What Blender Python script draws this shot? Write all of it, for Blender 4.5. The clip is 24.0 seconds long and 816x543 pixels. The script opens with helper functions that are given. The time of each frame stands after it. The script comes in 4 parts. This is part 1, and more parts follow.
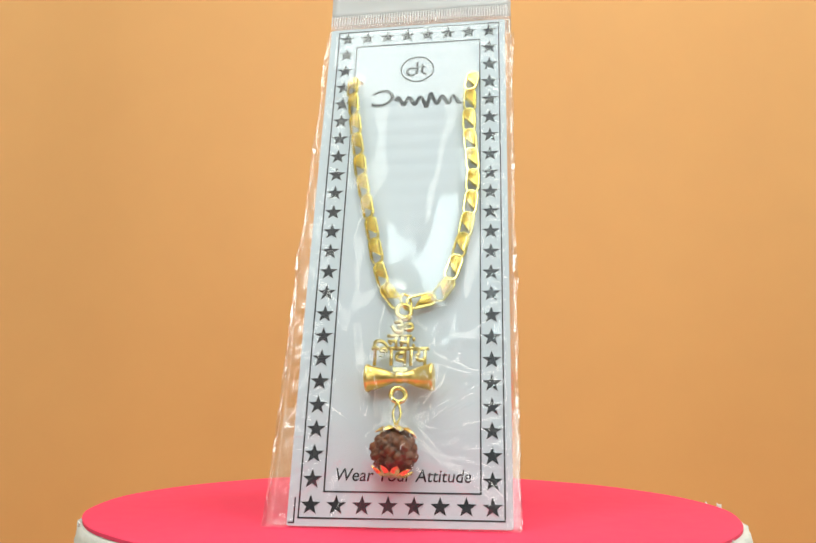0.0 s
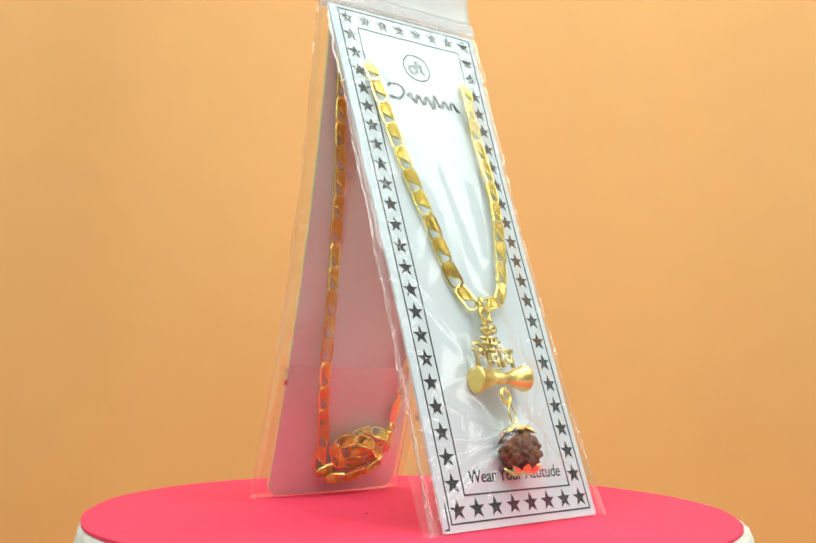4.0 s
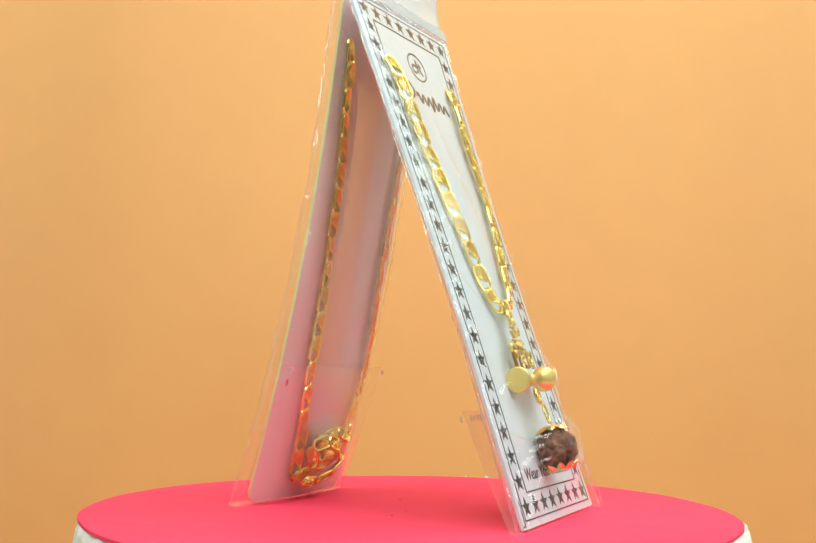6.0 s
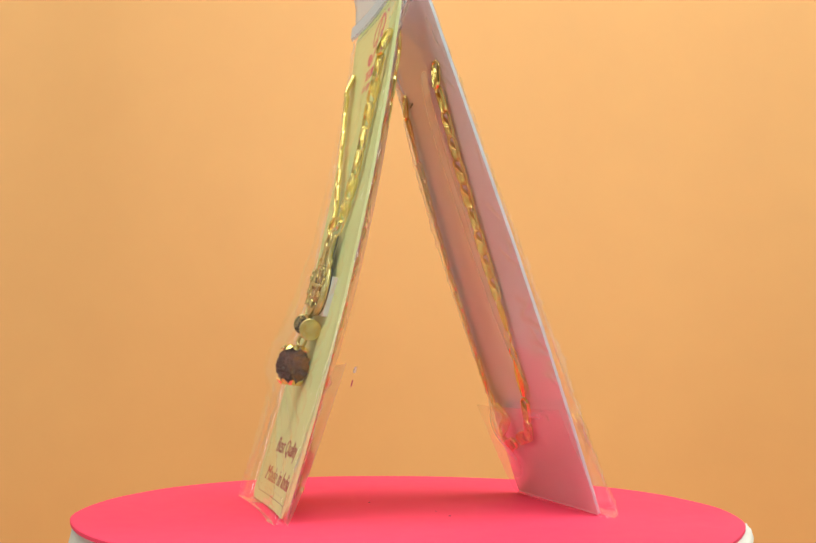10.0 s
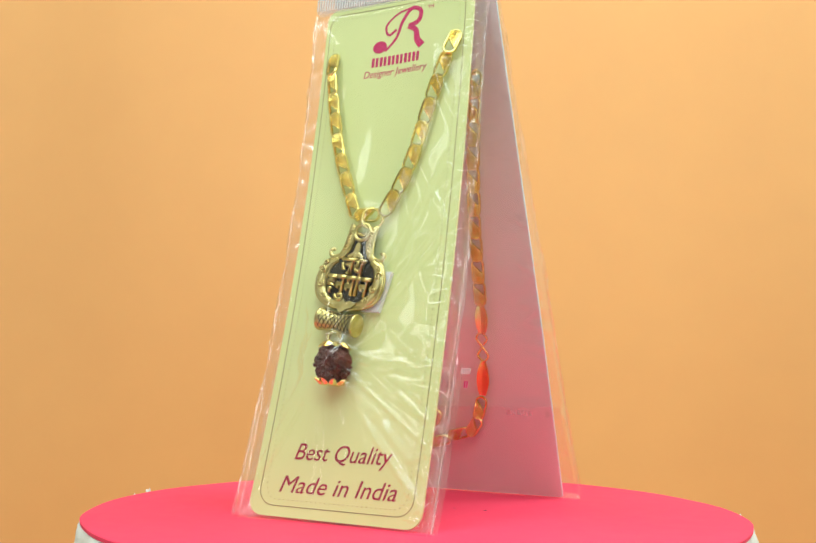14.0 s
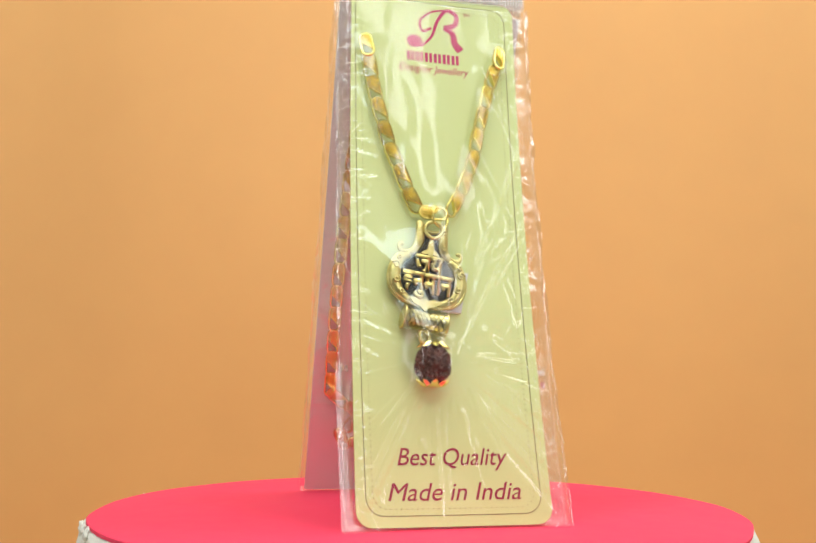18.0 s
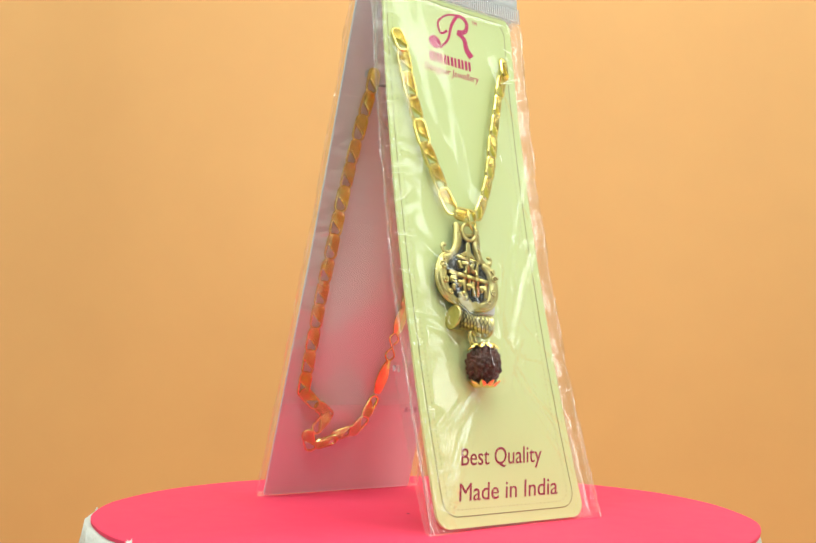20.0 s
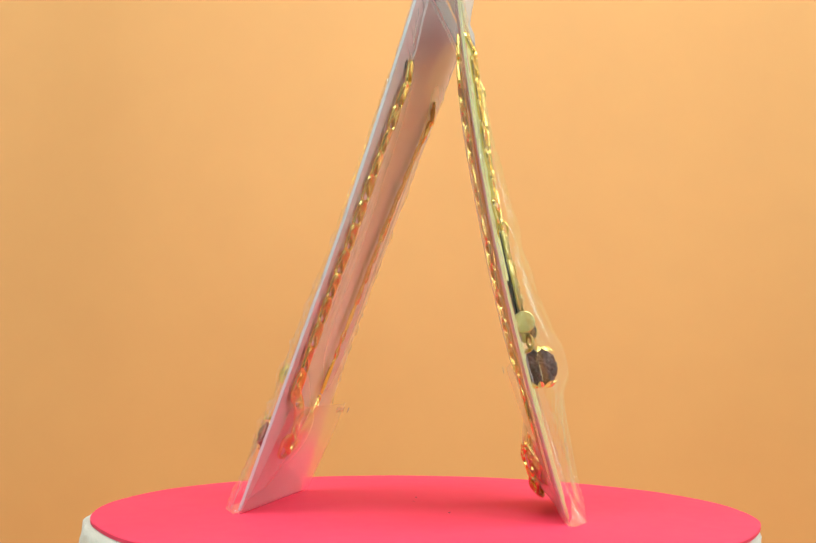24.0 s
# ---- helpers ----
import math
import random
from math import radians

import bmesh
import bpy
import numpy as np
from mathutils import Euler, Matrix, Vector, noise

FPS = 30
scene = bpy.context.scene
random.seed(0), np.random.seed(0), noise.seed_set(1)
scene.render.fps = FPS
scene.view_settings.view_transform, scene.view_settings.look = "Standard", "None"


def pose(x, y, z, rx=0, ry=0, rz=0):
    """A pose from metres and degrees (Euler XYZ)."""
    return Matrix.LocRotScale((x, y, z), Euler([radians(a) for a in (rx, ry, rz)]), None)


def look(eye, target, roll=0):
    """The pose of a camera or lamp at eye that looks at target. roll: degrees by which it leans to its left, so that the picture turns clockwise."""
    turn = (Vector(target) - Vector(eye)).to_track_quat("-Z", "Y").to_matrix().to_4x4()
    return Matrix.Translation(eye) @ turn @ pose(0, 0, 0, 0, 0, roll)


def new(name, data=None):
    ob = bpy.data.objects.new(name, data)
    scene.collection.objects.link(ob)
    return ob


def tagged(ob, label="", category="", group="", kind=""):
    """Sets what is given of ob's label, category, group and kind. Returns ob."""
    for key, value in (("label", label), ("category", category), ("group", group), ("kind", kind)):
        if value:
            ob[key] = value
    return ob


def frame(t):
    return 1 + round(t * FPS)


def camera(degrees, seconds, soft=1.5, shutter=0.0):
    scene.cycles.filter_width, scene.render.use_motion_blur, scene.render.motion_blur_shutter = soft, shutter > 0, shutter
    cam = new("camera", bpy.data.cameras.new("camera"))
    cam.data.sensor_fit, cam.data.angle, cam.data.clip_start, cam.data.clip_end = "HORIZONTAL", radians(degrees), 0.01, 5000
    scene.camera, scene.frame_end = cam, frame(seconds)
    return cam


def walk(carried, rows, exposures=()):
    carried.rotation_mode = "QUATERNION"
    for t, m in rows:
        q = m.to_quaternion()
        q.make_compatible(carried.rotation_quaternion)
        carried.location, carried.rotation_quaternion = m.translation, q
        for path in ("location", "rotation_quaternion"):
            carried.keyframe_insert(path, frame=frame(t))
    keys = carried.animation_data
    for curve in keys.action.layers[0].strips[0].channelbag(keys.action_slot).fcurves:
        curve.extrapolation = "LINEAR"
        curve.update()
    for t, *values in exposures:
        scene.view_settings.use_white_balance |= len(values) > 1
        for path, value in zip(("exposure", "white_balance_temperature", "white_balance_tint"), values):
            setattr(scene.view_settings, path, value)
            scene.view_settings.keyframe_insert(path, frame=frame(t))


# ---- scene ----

MM = 0.001
# ---- camera: it stands still before the turntable ----
cam = camera(48.182, 24.0)
EYE = Vector((0.0, -0.30507, 0.03948))
YAW, PITCH, ROLL = 0.644, 7.0705, 0.640
AIM = EYE + Vector((-math.sin(radians(YAW)) * math.cos(radians(PITCH)), math.cos(radians(YAW)) * math.cos(radians(PITCH)), math.sin(radians(PITCH))))
walk(cam, [(0.0, look(EYE, AIM, ROLL)), (24.0, look(EYE, AIM, ROLL))],
     exposures=[(0.0, -0.31, 6500, 10), (2.5, -0.29, 6500, 10), (5.0, -0.08, 6300, 4), (7.0, -0.16, 6450, 9), (9.0, -0.18, 6550, 11), (11.0, -0.13, 6500, 10), (13.0, 0.00, 6150, 3), (14.0, -0.08, 6250, 5), (15.5, -0.25, 6450, 10), (18.0, -0.26, 6500, 11), (20.5, -0.07, 6200, 1), (22.0, 0.03, 6050, -2), (23.0, -0.10, 6350, 6), (24.0, -0.15, 6450, 9)])

# turn of the table in degrees, second by second steps of an even motor
TURN = [(0.0, -5.54), (5.0, 49.85), (10.0, 105.06), (14.0, 149.06), (18.0, 192.96), (24.0, 258.83)]


def turn(t):
    return float(np.interp(t, [a for a, b in TURN], [b for a, b in TURN]))


WHITE = Matrix.Translation((0.00062, -0.04651, 0.00941)) @ pose(0, 0, 0, -18.528, -0.871, -0.373)
YELLOW = Matrix.Translation((0.01181, 0.04487, 0.0161)) @ pose(0, 0, 0, 0, 0, 180) @ pose(0, 0, 0, -11.230, 0.458, 3.694) @ Matrix.Translation((0.0123, 0, 0))

# how far each card sags inwards between its ends: depth, middle, half length
BOW = {"white": (-0.0002, 0.078, 0.088), "yellow": (0.0041, 0.070, 0.086)}


# the white card is also twisted: how far its middle stands back, and its turn, up its height
TWIST_Z = (-0.010, 0.020, 0.050, 0.080, 0.110, 0.135, 0.165)
TWIST_IN = (0.0, 0.0002, 0.0004, 0.0009, 0.0012, 0.0012, 0.0011)
TWIST_TURN = (0.035, 0.045, 0.048, 0.042, 0.020, -0.004, -0.034)


def offset(kind, z, x):
    b, mid, half = BOW[kind]
    b *= 1 - 0.06 * max(-1.2, min(1.2, x / 0.0287))
    k = (z - mid) / half
    d = -2 * b * (k - 1) if k > 1 else b * (1 - k * k)
    if kind == "white":
        d += float(np.interp(z, TWIST_Z, TWIST_IN)) + x * float(np.interp(z, TWIST_Z, TWIST_TURN))
    else:
        d -= 0.0014 * (x / 0.0287) ** 2  # its long edges curl forward
    return d


def sag(kind, z, x=0.0):
    return offset(kind, z, x), (offset(kind, z + 0.004, x) - offset(kind, z - 0.004, x)) / 0.008


# ---- world and light: area lamps added out of view ----
world = bpy.data.worlds.new("room_light")
world.use_nodes = True
scene.world = world
world.node_tree.nodes["Background"].inputs[0].default_value = (1.0, 0.97, 0.93, 1)
world.node_tree.nodes["Background"].inputs[1].default_value = 0.25


def area(name, eye, target, sx, sy, watts, colour):
    data = bpy.data.lights.new(name, "AREA")
    data.shape, data.size, data.size_y, data.energy, data.color = "RECTANGLE", sx, sy, watts, colour
    ob = new(name, data)
    ob.matrix_basis = look(eye, target)
    return ob


area("top_light", (0.26, 0.02, 0.80), (0.17, 0.24, 0.06), 1.50, 0.36, 7.5, (0.93, 1.0, 0.93))
area("front_light", (0.05, -0.80, 0.92), (0.0, 0.0, 0.08), 0.40, 0.30, 3.4, (0.80, 0.985, 1.0))
# narrow lamps added for glints on the film's folds; no known fixtures
area("strip_light", (0.0, -0.12, 0.66), (0.0, 0.0, 0.0), 0.50, 0.035, 0.8, (0.97, 1.0, 0.96))
area("left_strip", (-0.40, -0.46, 0.40), (0.0, 0.0, 0.10), 0.10, 0.66, 0.8, (0.97, 1.0, 0.97))
area("right_strip", (0.42, -0.42, 0.40), (0.0, 0.0, 0.10), 0.10, 0.66, 1.25, (0.97, 1.0, 0.97))



# ---- materials ----
def shader(name):
    m = bpy.data.materials.new(name)
    m.use_nodes = True
    n = m.node_tree.nodes
    return m, n, m.node_tree.links, n["Principled BSDF"]


def mottled(name, a, b, scale, rough, metal=0.0, bump=0.0, bump_scale=400.0, stretch=(1, 1, 1), spread=0.1, specular=0.5):
    """A surface between two close tones at two scales, with fine relief."""
    m, n, k, p = shader(name)
    co = n.new("ShaderNodeTexCoord")
    mp = n.new("ShaderNodeMapping")
    mp.inputs["Scale"].default_value = stretch
    k.new(co.outputs["Object"], mp.inputs[0])
    big, fine = n.new("ShaderNodeTexNoise"), n.new("ShaderNodeTexNoise")
    big.inputs["Scale"].default_value, fine.inputs["Scale"].default_value = scale, scale * 12
    big.inputs["Detail"].default_value, fine.inputs["Detail"].default_value = 3, 4
    mix = n.new("ShaderNodeMath")
    mix.operation = "MULTIPLY_ADD"
    mix.inputs[1].default_value = 0.35
    k.new(mp.outputs[0], big.inputs["Vector"])
    k.new(mp.outputs[0], fine.inputs["Vector"])
    k.new(fine.outputs[0], mix.inputs[0])
    k.new(big.outputs[0], mix.inputs[2])
    ramp = n.new("ShaderNodeValToRGB")
    ramp.color_ramp.elements[0].position, ramp.color_ramp.elements[1].position = 0.45, 0.9
    ramp.color_ramp.elements[0].color, ramp.color_ramp.elements[1].color = (*a, 1), (*b, 1)
    k.new(mix.outputs[0], ramp.inputs[0])
    k.new(ramp.outputs[0], p.inputs["Base Color"])
    rr = n.new("ShaderNodeMapRange")
    rr.inputs[3].default_value, rr.inputs[4].default_value = max(0.02, rough - spread), min(1, rough + spread)
    k.new(fine.outputs[0], rr.inputs[0])
    k.new(rr.outputs[0], p.inputs["Roughness"])
    p.inputs["Metallic"].default_value = metal
    p.inputs["Specular IOR Level"].default_value = specular
    if bump:
        bn, bp = n.new("ShaderNodeTexNoise"), n.new("ShaderNodeBump")
        bn.inputs["Scale"].default_value, bn.inputs["Detail"].default_value = bump_scale, 4
        bp.inputs["Strength"].default_value, bp.inputs["Distance"].default_value = bump, 0.0005
        k.new(mp.outputs[0], bn.inputs["Vector"])
        k.new(bn.outputs[0], bp.inputs["Height"])
        k.new(bp.outputs[0], p.inputs["Normal"])
    return m


def film_plastic(name, haze, rough, tint=(1, 1, 1), bump=0.1, scale=90.0, facing=0.06, grazing=0.55, fall=4.0, keen=0.35):
    """Clear thin film: it lets light straight through; a soft and a keen gloss mirror the lamps."""
    m, n, k, p = shader(name)
    out = n["Material Output"]
    clear, soft, sharp = n.new("ShaderNodeBsdfTransparent"), n.new("ShaderNodeBsdfGlossy"), n.new("ShaderNodeBsdfGlossy")
    gloss, mix = n.new("ShaderNodeMixShader"), n.new("ShaderNodeMixShader")
    clear.inputs[0].default_value = (*tint, 1)
    soft.inputs["Roughness"].default_value, sharp.inputs["Roughness"].default_value = rough, rough * 0.28
    soft.inputs[0].default_value = sharp.inputs[0].default_value = (1, 1, 1, 1)
    gloss.inputs[0].default_value = keen
    fres = n.new("ShaderNodeLayerWeight")
    fres.inputs[0].default_value = 0.5
    power = n.new("ShaderNodeMath")
    power.operation = "POWER"
    power.inputs[1].default_value = fall
    k.new(fres.outputs["Facing"], power.inputs[0])
    add = n.new("ShaderNodeMath")
    add.operation = "MULTIPLY_ADD"
    add.inputs[1].default_value, add.inputs[2].default_value = grazing, facing
    co, noi, bp = n.new("ShaderNodeTexCoord"), n.new("ShaderNodeTexNoise"), n.new("ShaderNodeBump")
    noi.inputs["Scale"].default_value, noi.inputs["Detail"].default_value, noi.inputs["Distortion"].default_value = scale, 2, 0.4
    bp.inputs["Strength"].default_value, bp.inputs["Distance"].default_value = bump, 0.001
    k.new(co.outputs["Object"], noi.inputs["Vector"])
    k.new(noi.outputs[0], bp.inputs["Height"])
    for g in (soft, sharp):
        k.new(bp.outputs[0], g.inputs["Normal"])
    k.new(soft.outputs[0], gloss.inputs[1])
    k.new(sharp.outputs[0], gloss.inputs[2])
    k.new(power.outputs[0], add.inputs[0])
    k.new(add.outputs[0], mix.inputs[0])
    k.new(clear.outputs[0], mix.inputs[1])
    k.new(gloss.outputs[0], mix.inputs[2])
    last = mix
    if haze:
        milk, mix2 = n.new("ShaderNodeBsdfDiffuse"), n.new("ShaderNodeMixShader")
        milk.inputs[0].default_value = (0.85, 0.85, 0.85, 1)
        mix2.inputs[0].default_value = haze
        k.new(mix.outputs[0], mix2.inputs[1])
        k.new(milk.outputs[0], mix2.inputs[2])
        last = mix2
    k.new(last.outputs[0], out.inputs[0])
    return m


M_BACK = mottled("peach_paper", (0.77, 0.390, 0.139), (0.83, 0.434, 0.158), 3.0, 0.75, bump=0.08, bump_scale=150)
M_PINK = mottled("pink_card", (0.92, 0.050, 0.125), (0.96, 0.066, 0.15), 12.0, 0.7, bump=0.05, bump_scale=900, specular=0.25)
M_FOAM = mottled("white_foam", (0.72, 0.68, 0.60), (0.84, 0.82, 0.76), 60.0, 0.9, bump=0.9, bump_scale=700)
M_SPECK = mottled("dark_dust", (0.03, 0.02, 0.02), (0.06, 0.04, 0.03), 900.0, 0.9)
M_CARDW = mottled("white_art_card", (0.61, 0.675, 0.72), (0.66, 0.72, 0.76), 25.0, 0.55, bump=0.03, bump_scale=1500)
M_CARDY = mottled("pale_yellow_card", (0.70, 0.75, 0.32), (0.74, 0.785, 0.36), 25.0, 0.55, bump=0.03, bump_scale=1500)
# neutral board, tinted rose here for the pink disc's bounced light
M_CARDB = mottled("white_board_rose_bounce", (0.82, 0.69, 0.68), (0.88, 0.75, 0.74), 40.0, 0.8, bump=0.1, bump_scale=1200)
M_INK = mottled("black_foil_ink", (0.012, 0.012, 0.016), (0.03, 0.03, 0.035), 80.0, 0.35, specular=0.6)
M_MAG = mottled("magenta_ink", (0.55, 0.012, 0.11), (0.62, 0.02, 0.14), 80.0, 0.4)
M_CRIM = mottled("crimson_ink", (0.34, 0.010, 0.045), (0.40, 0.016, 0.06), 80.0, 0.4)
M_OLIVE = mottled("brown_line_ink", (0.27, 0.20, 0.07), (0.33, 0.25, 0.10), 80.0, 0.5)
M_GOLD = mottled("bright_gold_plate", (0.82, 0.64, 0.17), (0.93, 0.79, 0.30), 300.0, 0.24, metal=1.0, bump=0.1, bump_scale=1500, spread=0.06)
M_DRUM = mottled("satin_gold", (0.86, 0.62, 0.16), (0.95, 0.74, 0.26), 200.0, 0.34, metal=1.0, bump=0.04, bump_scale=900, spread=0.05)
M_ANTIQUE = mottled("antique_gold", (0.50, 0.40, 0.13), (0.82, 0.70, 0.30), 260.0, 0.34, metal=1.0, bump=0.35, bump_scale=700)
M_PALE = mottled("brushed_pale_gold", (0.58, 0.45, 0.13), (0.80, 0.65, 0.25), 300.0, 0.34, metal=1.0, bump=0.15, bump_scale=1200)
M_DARK = mottled("blackened_metal", (0.022, 0.019, 0.012), (0.06, 0.05, 0.03), 300.0, 0.55, metal=0.2, specular=0.3, bump=0.3, bump_scale=900)
M_BEAD = mottled("rudraksha_seed", (0.045, 0.011, 0.007), (0.17, 0.045, 0.025), 260.0, 0.55, bump=0.8, bump_scale=700)
M_SEED = mottled("pale_brown_seed", (0.035, 0.011, 0.006), (0.30, 0.11, 0.04), 420.0, 0.5, bump=0.8, bump_scale=500)
M_FILM = film_plastic("clear_bag_film", 0.0, 0.20, bump=0.03, scale=60.0, facing=0.052, grazing=0.50, fall=4.0, keen=0.60)
M_FILMB = film_plastic("clear_bag_back_film", 0.0, 0.28, bump=0.03, facing=0.13, grazing=0.55, fall=3.0, keen=0.30)
M_FLAP = film_plastic("clear_flap_film", 0.0, 0.30, bump=0.03, facing=0.12, grazing=0.45, fall=3.0, keen=0.2)
M_SEAM = film_plastic("crinkled_film_edge", 0.05, 0.16, bump=0.15, scale=150.0, facing=0.18, keen=0.7)
M_ZIP = film_plastic("ribbed_zip_film", 0.26, 0.15, tint=(0.97, 0.95, 0.95))
M_RIB = film_plastic("milky_zip_rib", 0.5, 0.2)
M_HEAD = film_plastic("milky_header_film", 0.62, 0.2, facing=0.08)
M_TAPE = mottled("white_foam_tape", (0.75, 0.76, 0.78), (0.82, 0.83, 0.84), 60.0, 0.8)
M_BAR = mottled("faded_grey_print", (0.52, 0.40, 0.34), (0.58, 0.46, 0.40), 100.0, 0.6)
M_WALL = mottled("pale_room_wall", (0.76, 0.77, 0.76), (0.81, 0.82, 0.81), 2.0, 0.9)
# dark copy of the wall colour, so the gold mirrors darker surroundings
M_DIM = mottled("dim_grey_wall", (0.24, 0.23, 0.21), (0.30, 0.29, 0.27), 2.0, 0.9)
M_OFFWHITE = mottled("white_tent_cloth", (0.70, 0.68, 0.64), (0.76, 0.74, 0.70), 8.0, 0.9, bump=0.1, bump_scale=60)


# ---- mesh helpers ----
def part(name, bm, material, parent=None, label="", smooth=False):
    me = bpy.data.meshes.new(name)
    bm.to_mesh(me)
    bm.free()
    me.materials.append(material)
    if smooth:
        for f in me.polygons:
            f.use_smooth = True
    ob = new(name, me)
    ob.parent = parent
    return tagged(ob, label)


def again(name, ob, parent, m):
    """Another piece on the same mesh."""
    o = new(name, ob.data)
    o.parent = parent
    o.matrix_basis = m
    return o


def box(bm, x0, x1, y0, y1, z0, z1, bevel=0.0):
    r = bmesh.ops.create_cube(bm, size=1.0)
    vs = r["verts"]
    bmesh.ops.scale(bm, vec=(x1 - x0, y1 - y0, z1 - z0), verts=vs)
    bmesh.ops.translate(bm, vec=((x0 + x1) / 2, (y0 + y1) / 2, (z0 + z1) / 2), verts=vs)
    if bevel:
        es = list({e for v in vs for e in v.link_edges})
        bmesh.ops.bevel(bm, geom=es, offset=bevel, segments=2, affect="EDGES")
    return vs


def plate(bm, outline, y0, y1):
    """An outline in x and z, made solid from depth y0 to y1."""
    a = [bm.verts.new((x, y0, z)) for x, z in outline]
    b = [bm.verts.new((x, y1, z)) for x, z in outline]
    n = len(outline)
    bm.faces.new(a)
    bm.faces.new(b[::-1])
    for i in range(n):
        bm.faces.new((a[i], b[i], b[(i + 1) % n], a[(i + 1) % n]))
    bmesh.ops.recalc_face_normals(bm, faces=bm.faces[:])


def rounded(x0, x1, z0, z1, r, n=7):
    pts = []
    for cx, cz, a0 in ((x1 - r, z1 - r, 0), (x0 + r, z1 - r, 90), (x0 + r, z0 + r, 180), (x1 - r, z0 + r, 270)):
        for i in range(n):
            a = radians(a0 + 90 * i / (n - 1))
            pts.append((cx + r * math.cos(a), cz + r * math.sin(a)))
    return pts


def spline(points, step=1.0 * MM):
    """A smooth line through the points, cut into even steps."""
    p = [Vector(q) for q in points]
    p = [p[0] * 2 - p[1]] + p + [p[-1] * 2 - p[-2]]
    fine = []
    for i in range(1, len(p) - 2):
        for j in range(12):
            t = j / 12
            a, b, c, d = p[i - 1:i + 3]
            fine.append(0.5 * (2 * b + (c - a) * t + (2 * a - 5 * b + 4 * c - d) * t * t + (3 * b - a - 3 * c + d) * t ** 3))
    fine.append(p[-2])
    out, rest = [fine[0]], 0.0
    for a, b in zip(fine, fine[1:]):
        d = (b - a).length
        while rest + d >= step and d > 0:
            a = a + (b - a) * ((step - rest) / d)
            out.append(a.copy())
            d, rest = (b - a).length, 0.0
        rest += d
    return out


def evenly(pts, step):
    """Points at even steps along straight pieces."""
    out, rest = [], 0.0
    for a, b in zip(pts, pts[1:]):
        d = (b - a).length
        s = step - rest
        while s <= d:
            out.append(a + (b - a) * (s / d))
            s += step
        rest = d - (s - step)
    return out


def tube(bm, pts, radius, sides=8, closed=False):
    """A round wire along points."""
    n, rings = len(pts), []
    for i, q in enumerate(pts):
        a = pts[(i - 1) % n] if closed or i else pts[0]
        b = pts[(i + 1) % n] if closed or i < n - 1 else pts[-1]
        t = (b - a).normalized()
        up = Vector((0, 1, 0)) if abs(t.y) < 0.9 else Vector((1, 0, 0))
        s = t.cross(up).normalized()
        w = s.cross(t)
        r = radius(i / max(1, n - 1)) if callable(radius) else radius
        rings.append([bm.verts.new(q + (s * math.cos(x) + w * math.sin(x)) * r) for x in (2 * math.pi * j / sides for j in range(sides))])
    for i in range(n if closed else n - 1):
        a, b = rings[i], rings[(i + 1) % n]
        for j in range(sides):
            bm.faces.new((a[j], a[(j + 1) % sides], b[(j + 1) % sides], b[j]))
    if not closed:
        bm.faces.new(rings[0][::-1])
        bm.faces.new(rings[-1])


def circle(c, r, n=28, plane="xz", sx=1.0):
    out = []
    for i in range(n):
        a = 2 * math.pi * i / n
        x, y = r * sx * math.cos(a), r * math.sin(a)
        out.append(Vector(c) + (Vector((x, 0, y)) if plane == "xz" else Vector((0, x, y)) if plane == "yz" else Vector((x, y, 0))))
    return out


def lathe(bm, profile, n=36, axis="x"):
    """A profile of (along, radius) turned about an axis."""
    rings = []
    for s, r in profile:
        ring = []
        for i in range(n):
            a = 2 * math.pi * i / n
            c, d = r * math.cos(a), r * math.sin(a)
            ring.append(bm.verts.new((s, c, d) if axis == "x" else (c, d, s)))
        rings.append(ring)
    for a, b in zip(rings, rings[1:]):
        for i in range(n):
            bm.faces.new((a[i], a[(i + 1) % n], b[(i + 1) % n], b[i]))
    bm.faces.new(rings[0][::-1])
    bm.faces.new(rings[-1])
    bmesh.ops.recalc_face_normals(bm, faces=bm.faces[:])


def words(text, x0, x1, z0, height, y, thick, shear=0.0, bold=0.0):
    """Letters of the built-in font on a card's face: from x0 to x1, foot line z0."""
    c = bpy.data.curves.new("words", "FONT")
    c.body, c.size, c.shear, c.offset, c.resolution_u = text, 1.0, shear, bold, 4
    ob = new("words", c)
    me = bpy.data.meshes.new_from_object(ob.evaluated_get(bpy.context.evaluated_depsgraph_get()))
    bpy.data.objects.remove(ob)
    bpy.data.curves.remove(c)
    bm = bmesh.new()
    bm.from_mesh(me)
    bpy.data.meshes.remove(me)
    xs, zs = [v.co.x for v in bm.verts], [v.co.y for v in bm.verts]
    a, b = min(xs), max(xs)
    k = (x1 - x0) / (b - a)
    h = height / 0.69 if height else k
    for v in bm.verts:
        v.co = Vector((x0 + (v.co.x - a) * k, y, z0 + v.co.y * h))
    bmesh.ops.remove_doubles(bm, verts=bm.verts[:], dist=1e-7)
    if thick:
        r = bmesh.ops.extrude_face_region(bm, geom=bm.faces[:])
        bmesh.ops.translate(bm, vec=(0, -thick, 0), verts=[g for g in r["geom"] if isinstance(g, bmesh.types.BMVert)])
        bmesh.ops.recalc_face_normals(bm, faces=bm.faces[:])
    return bm


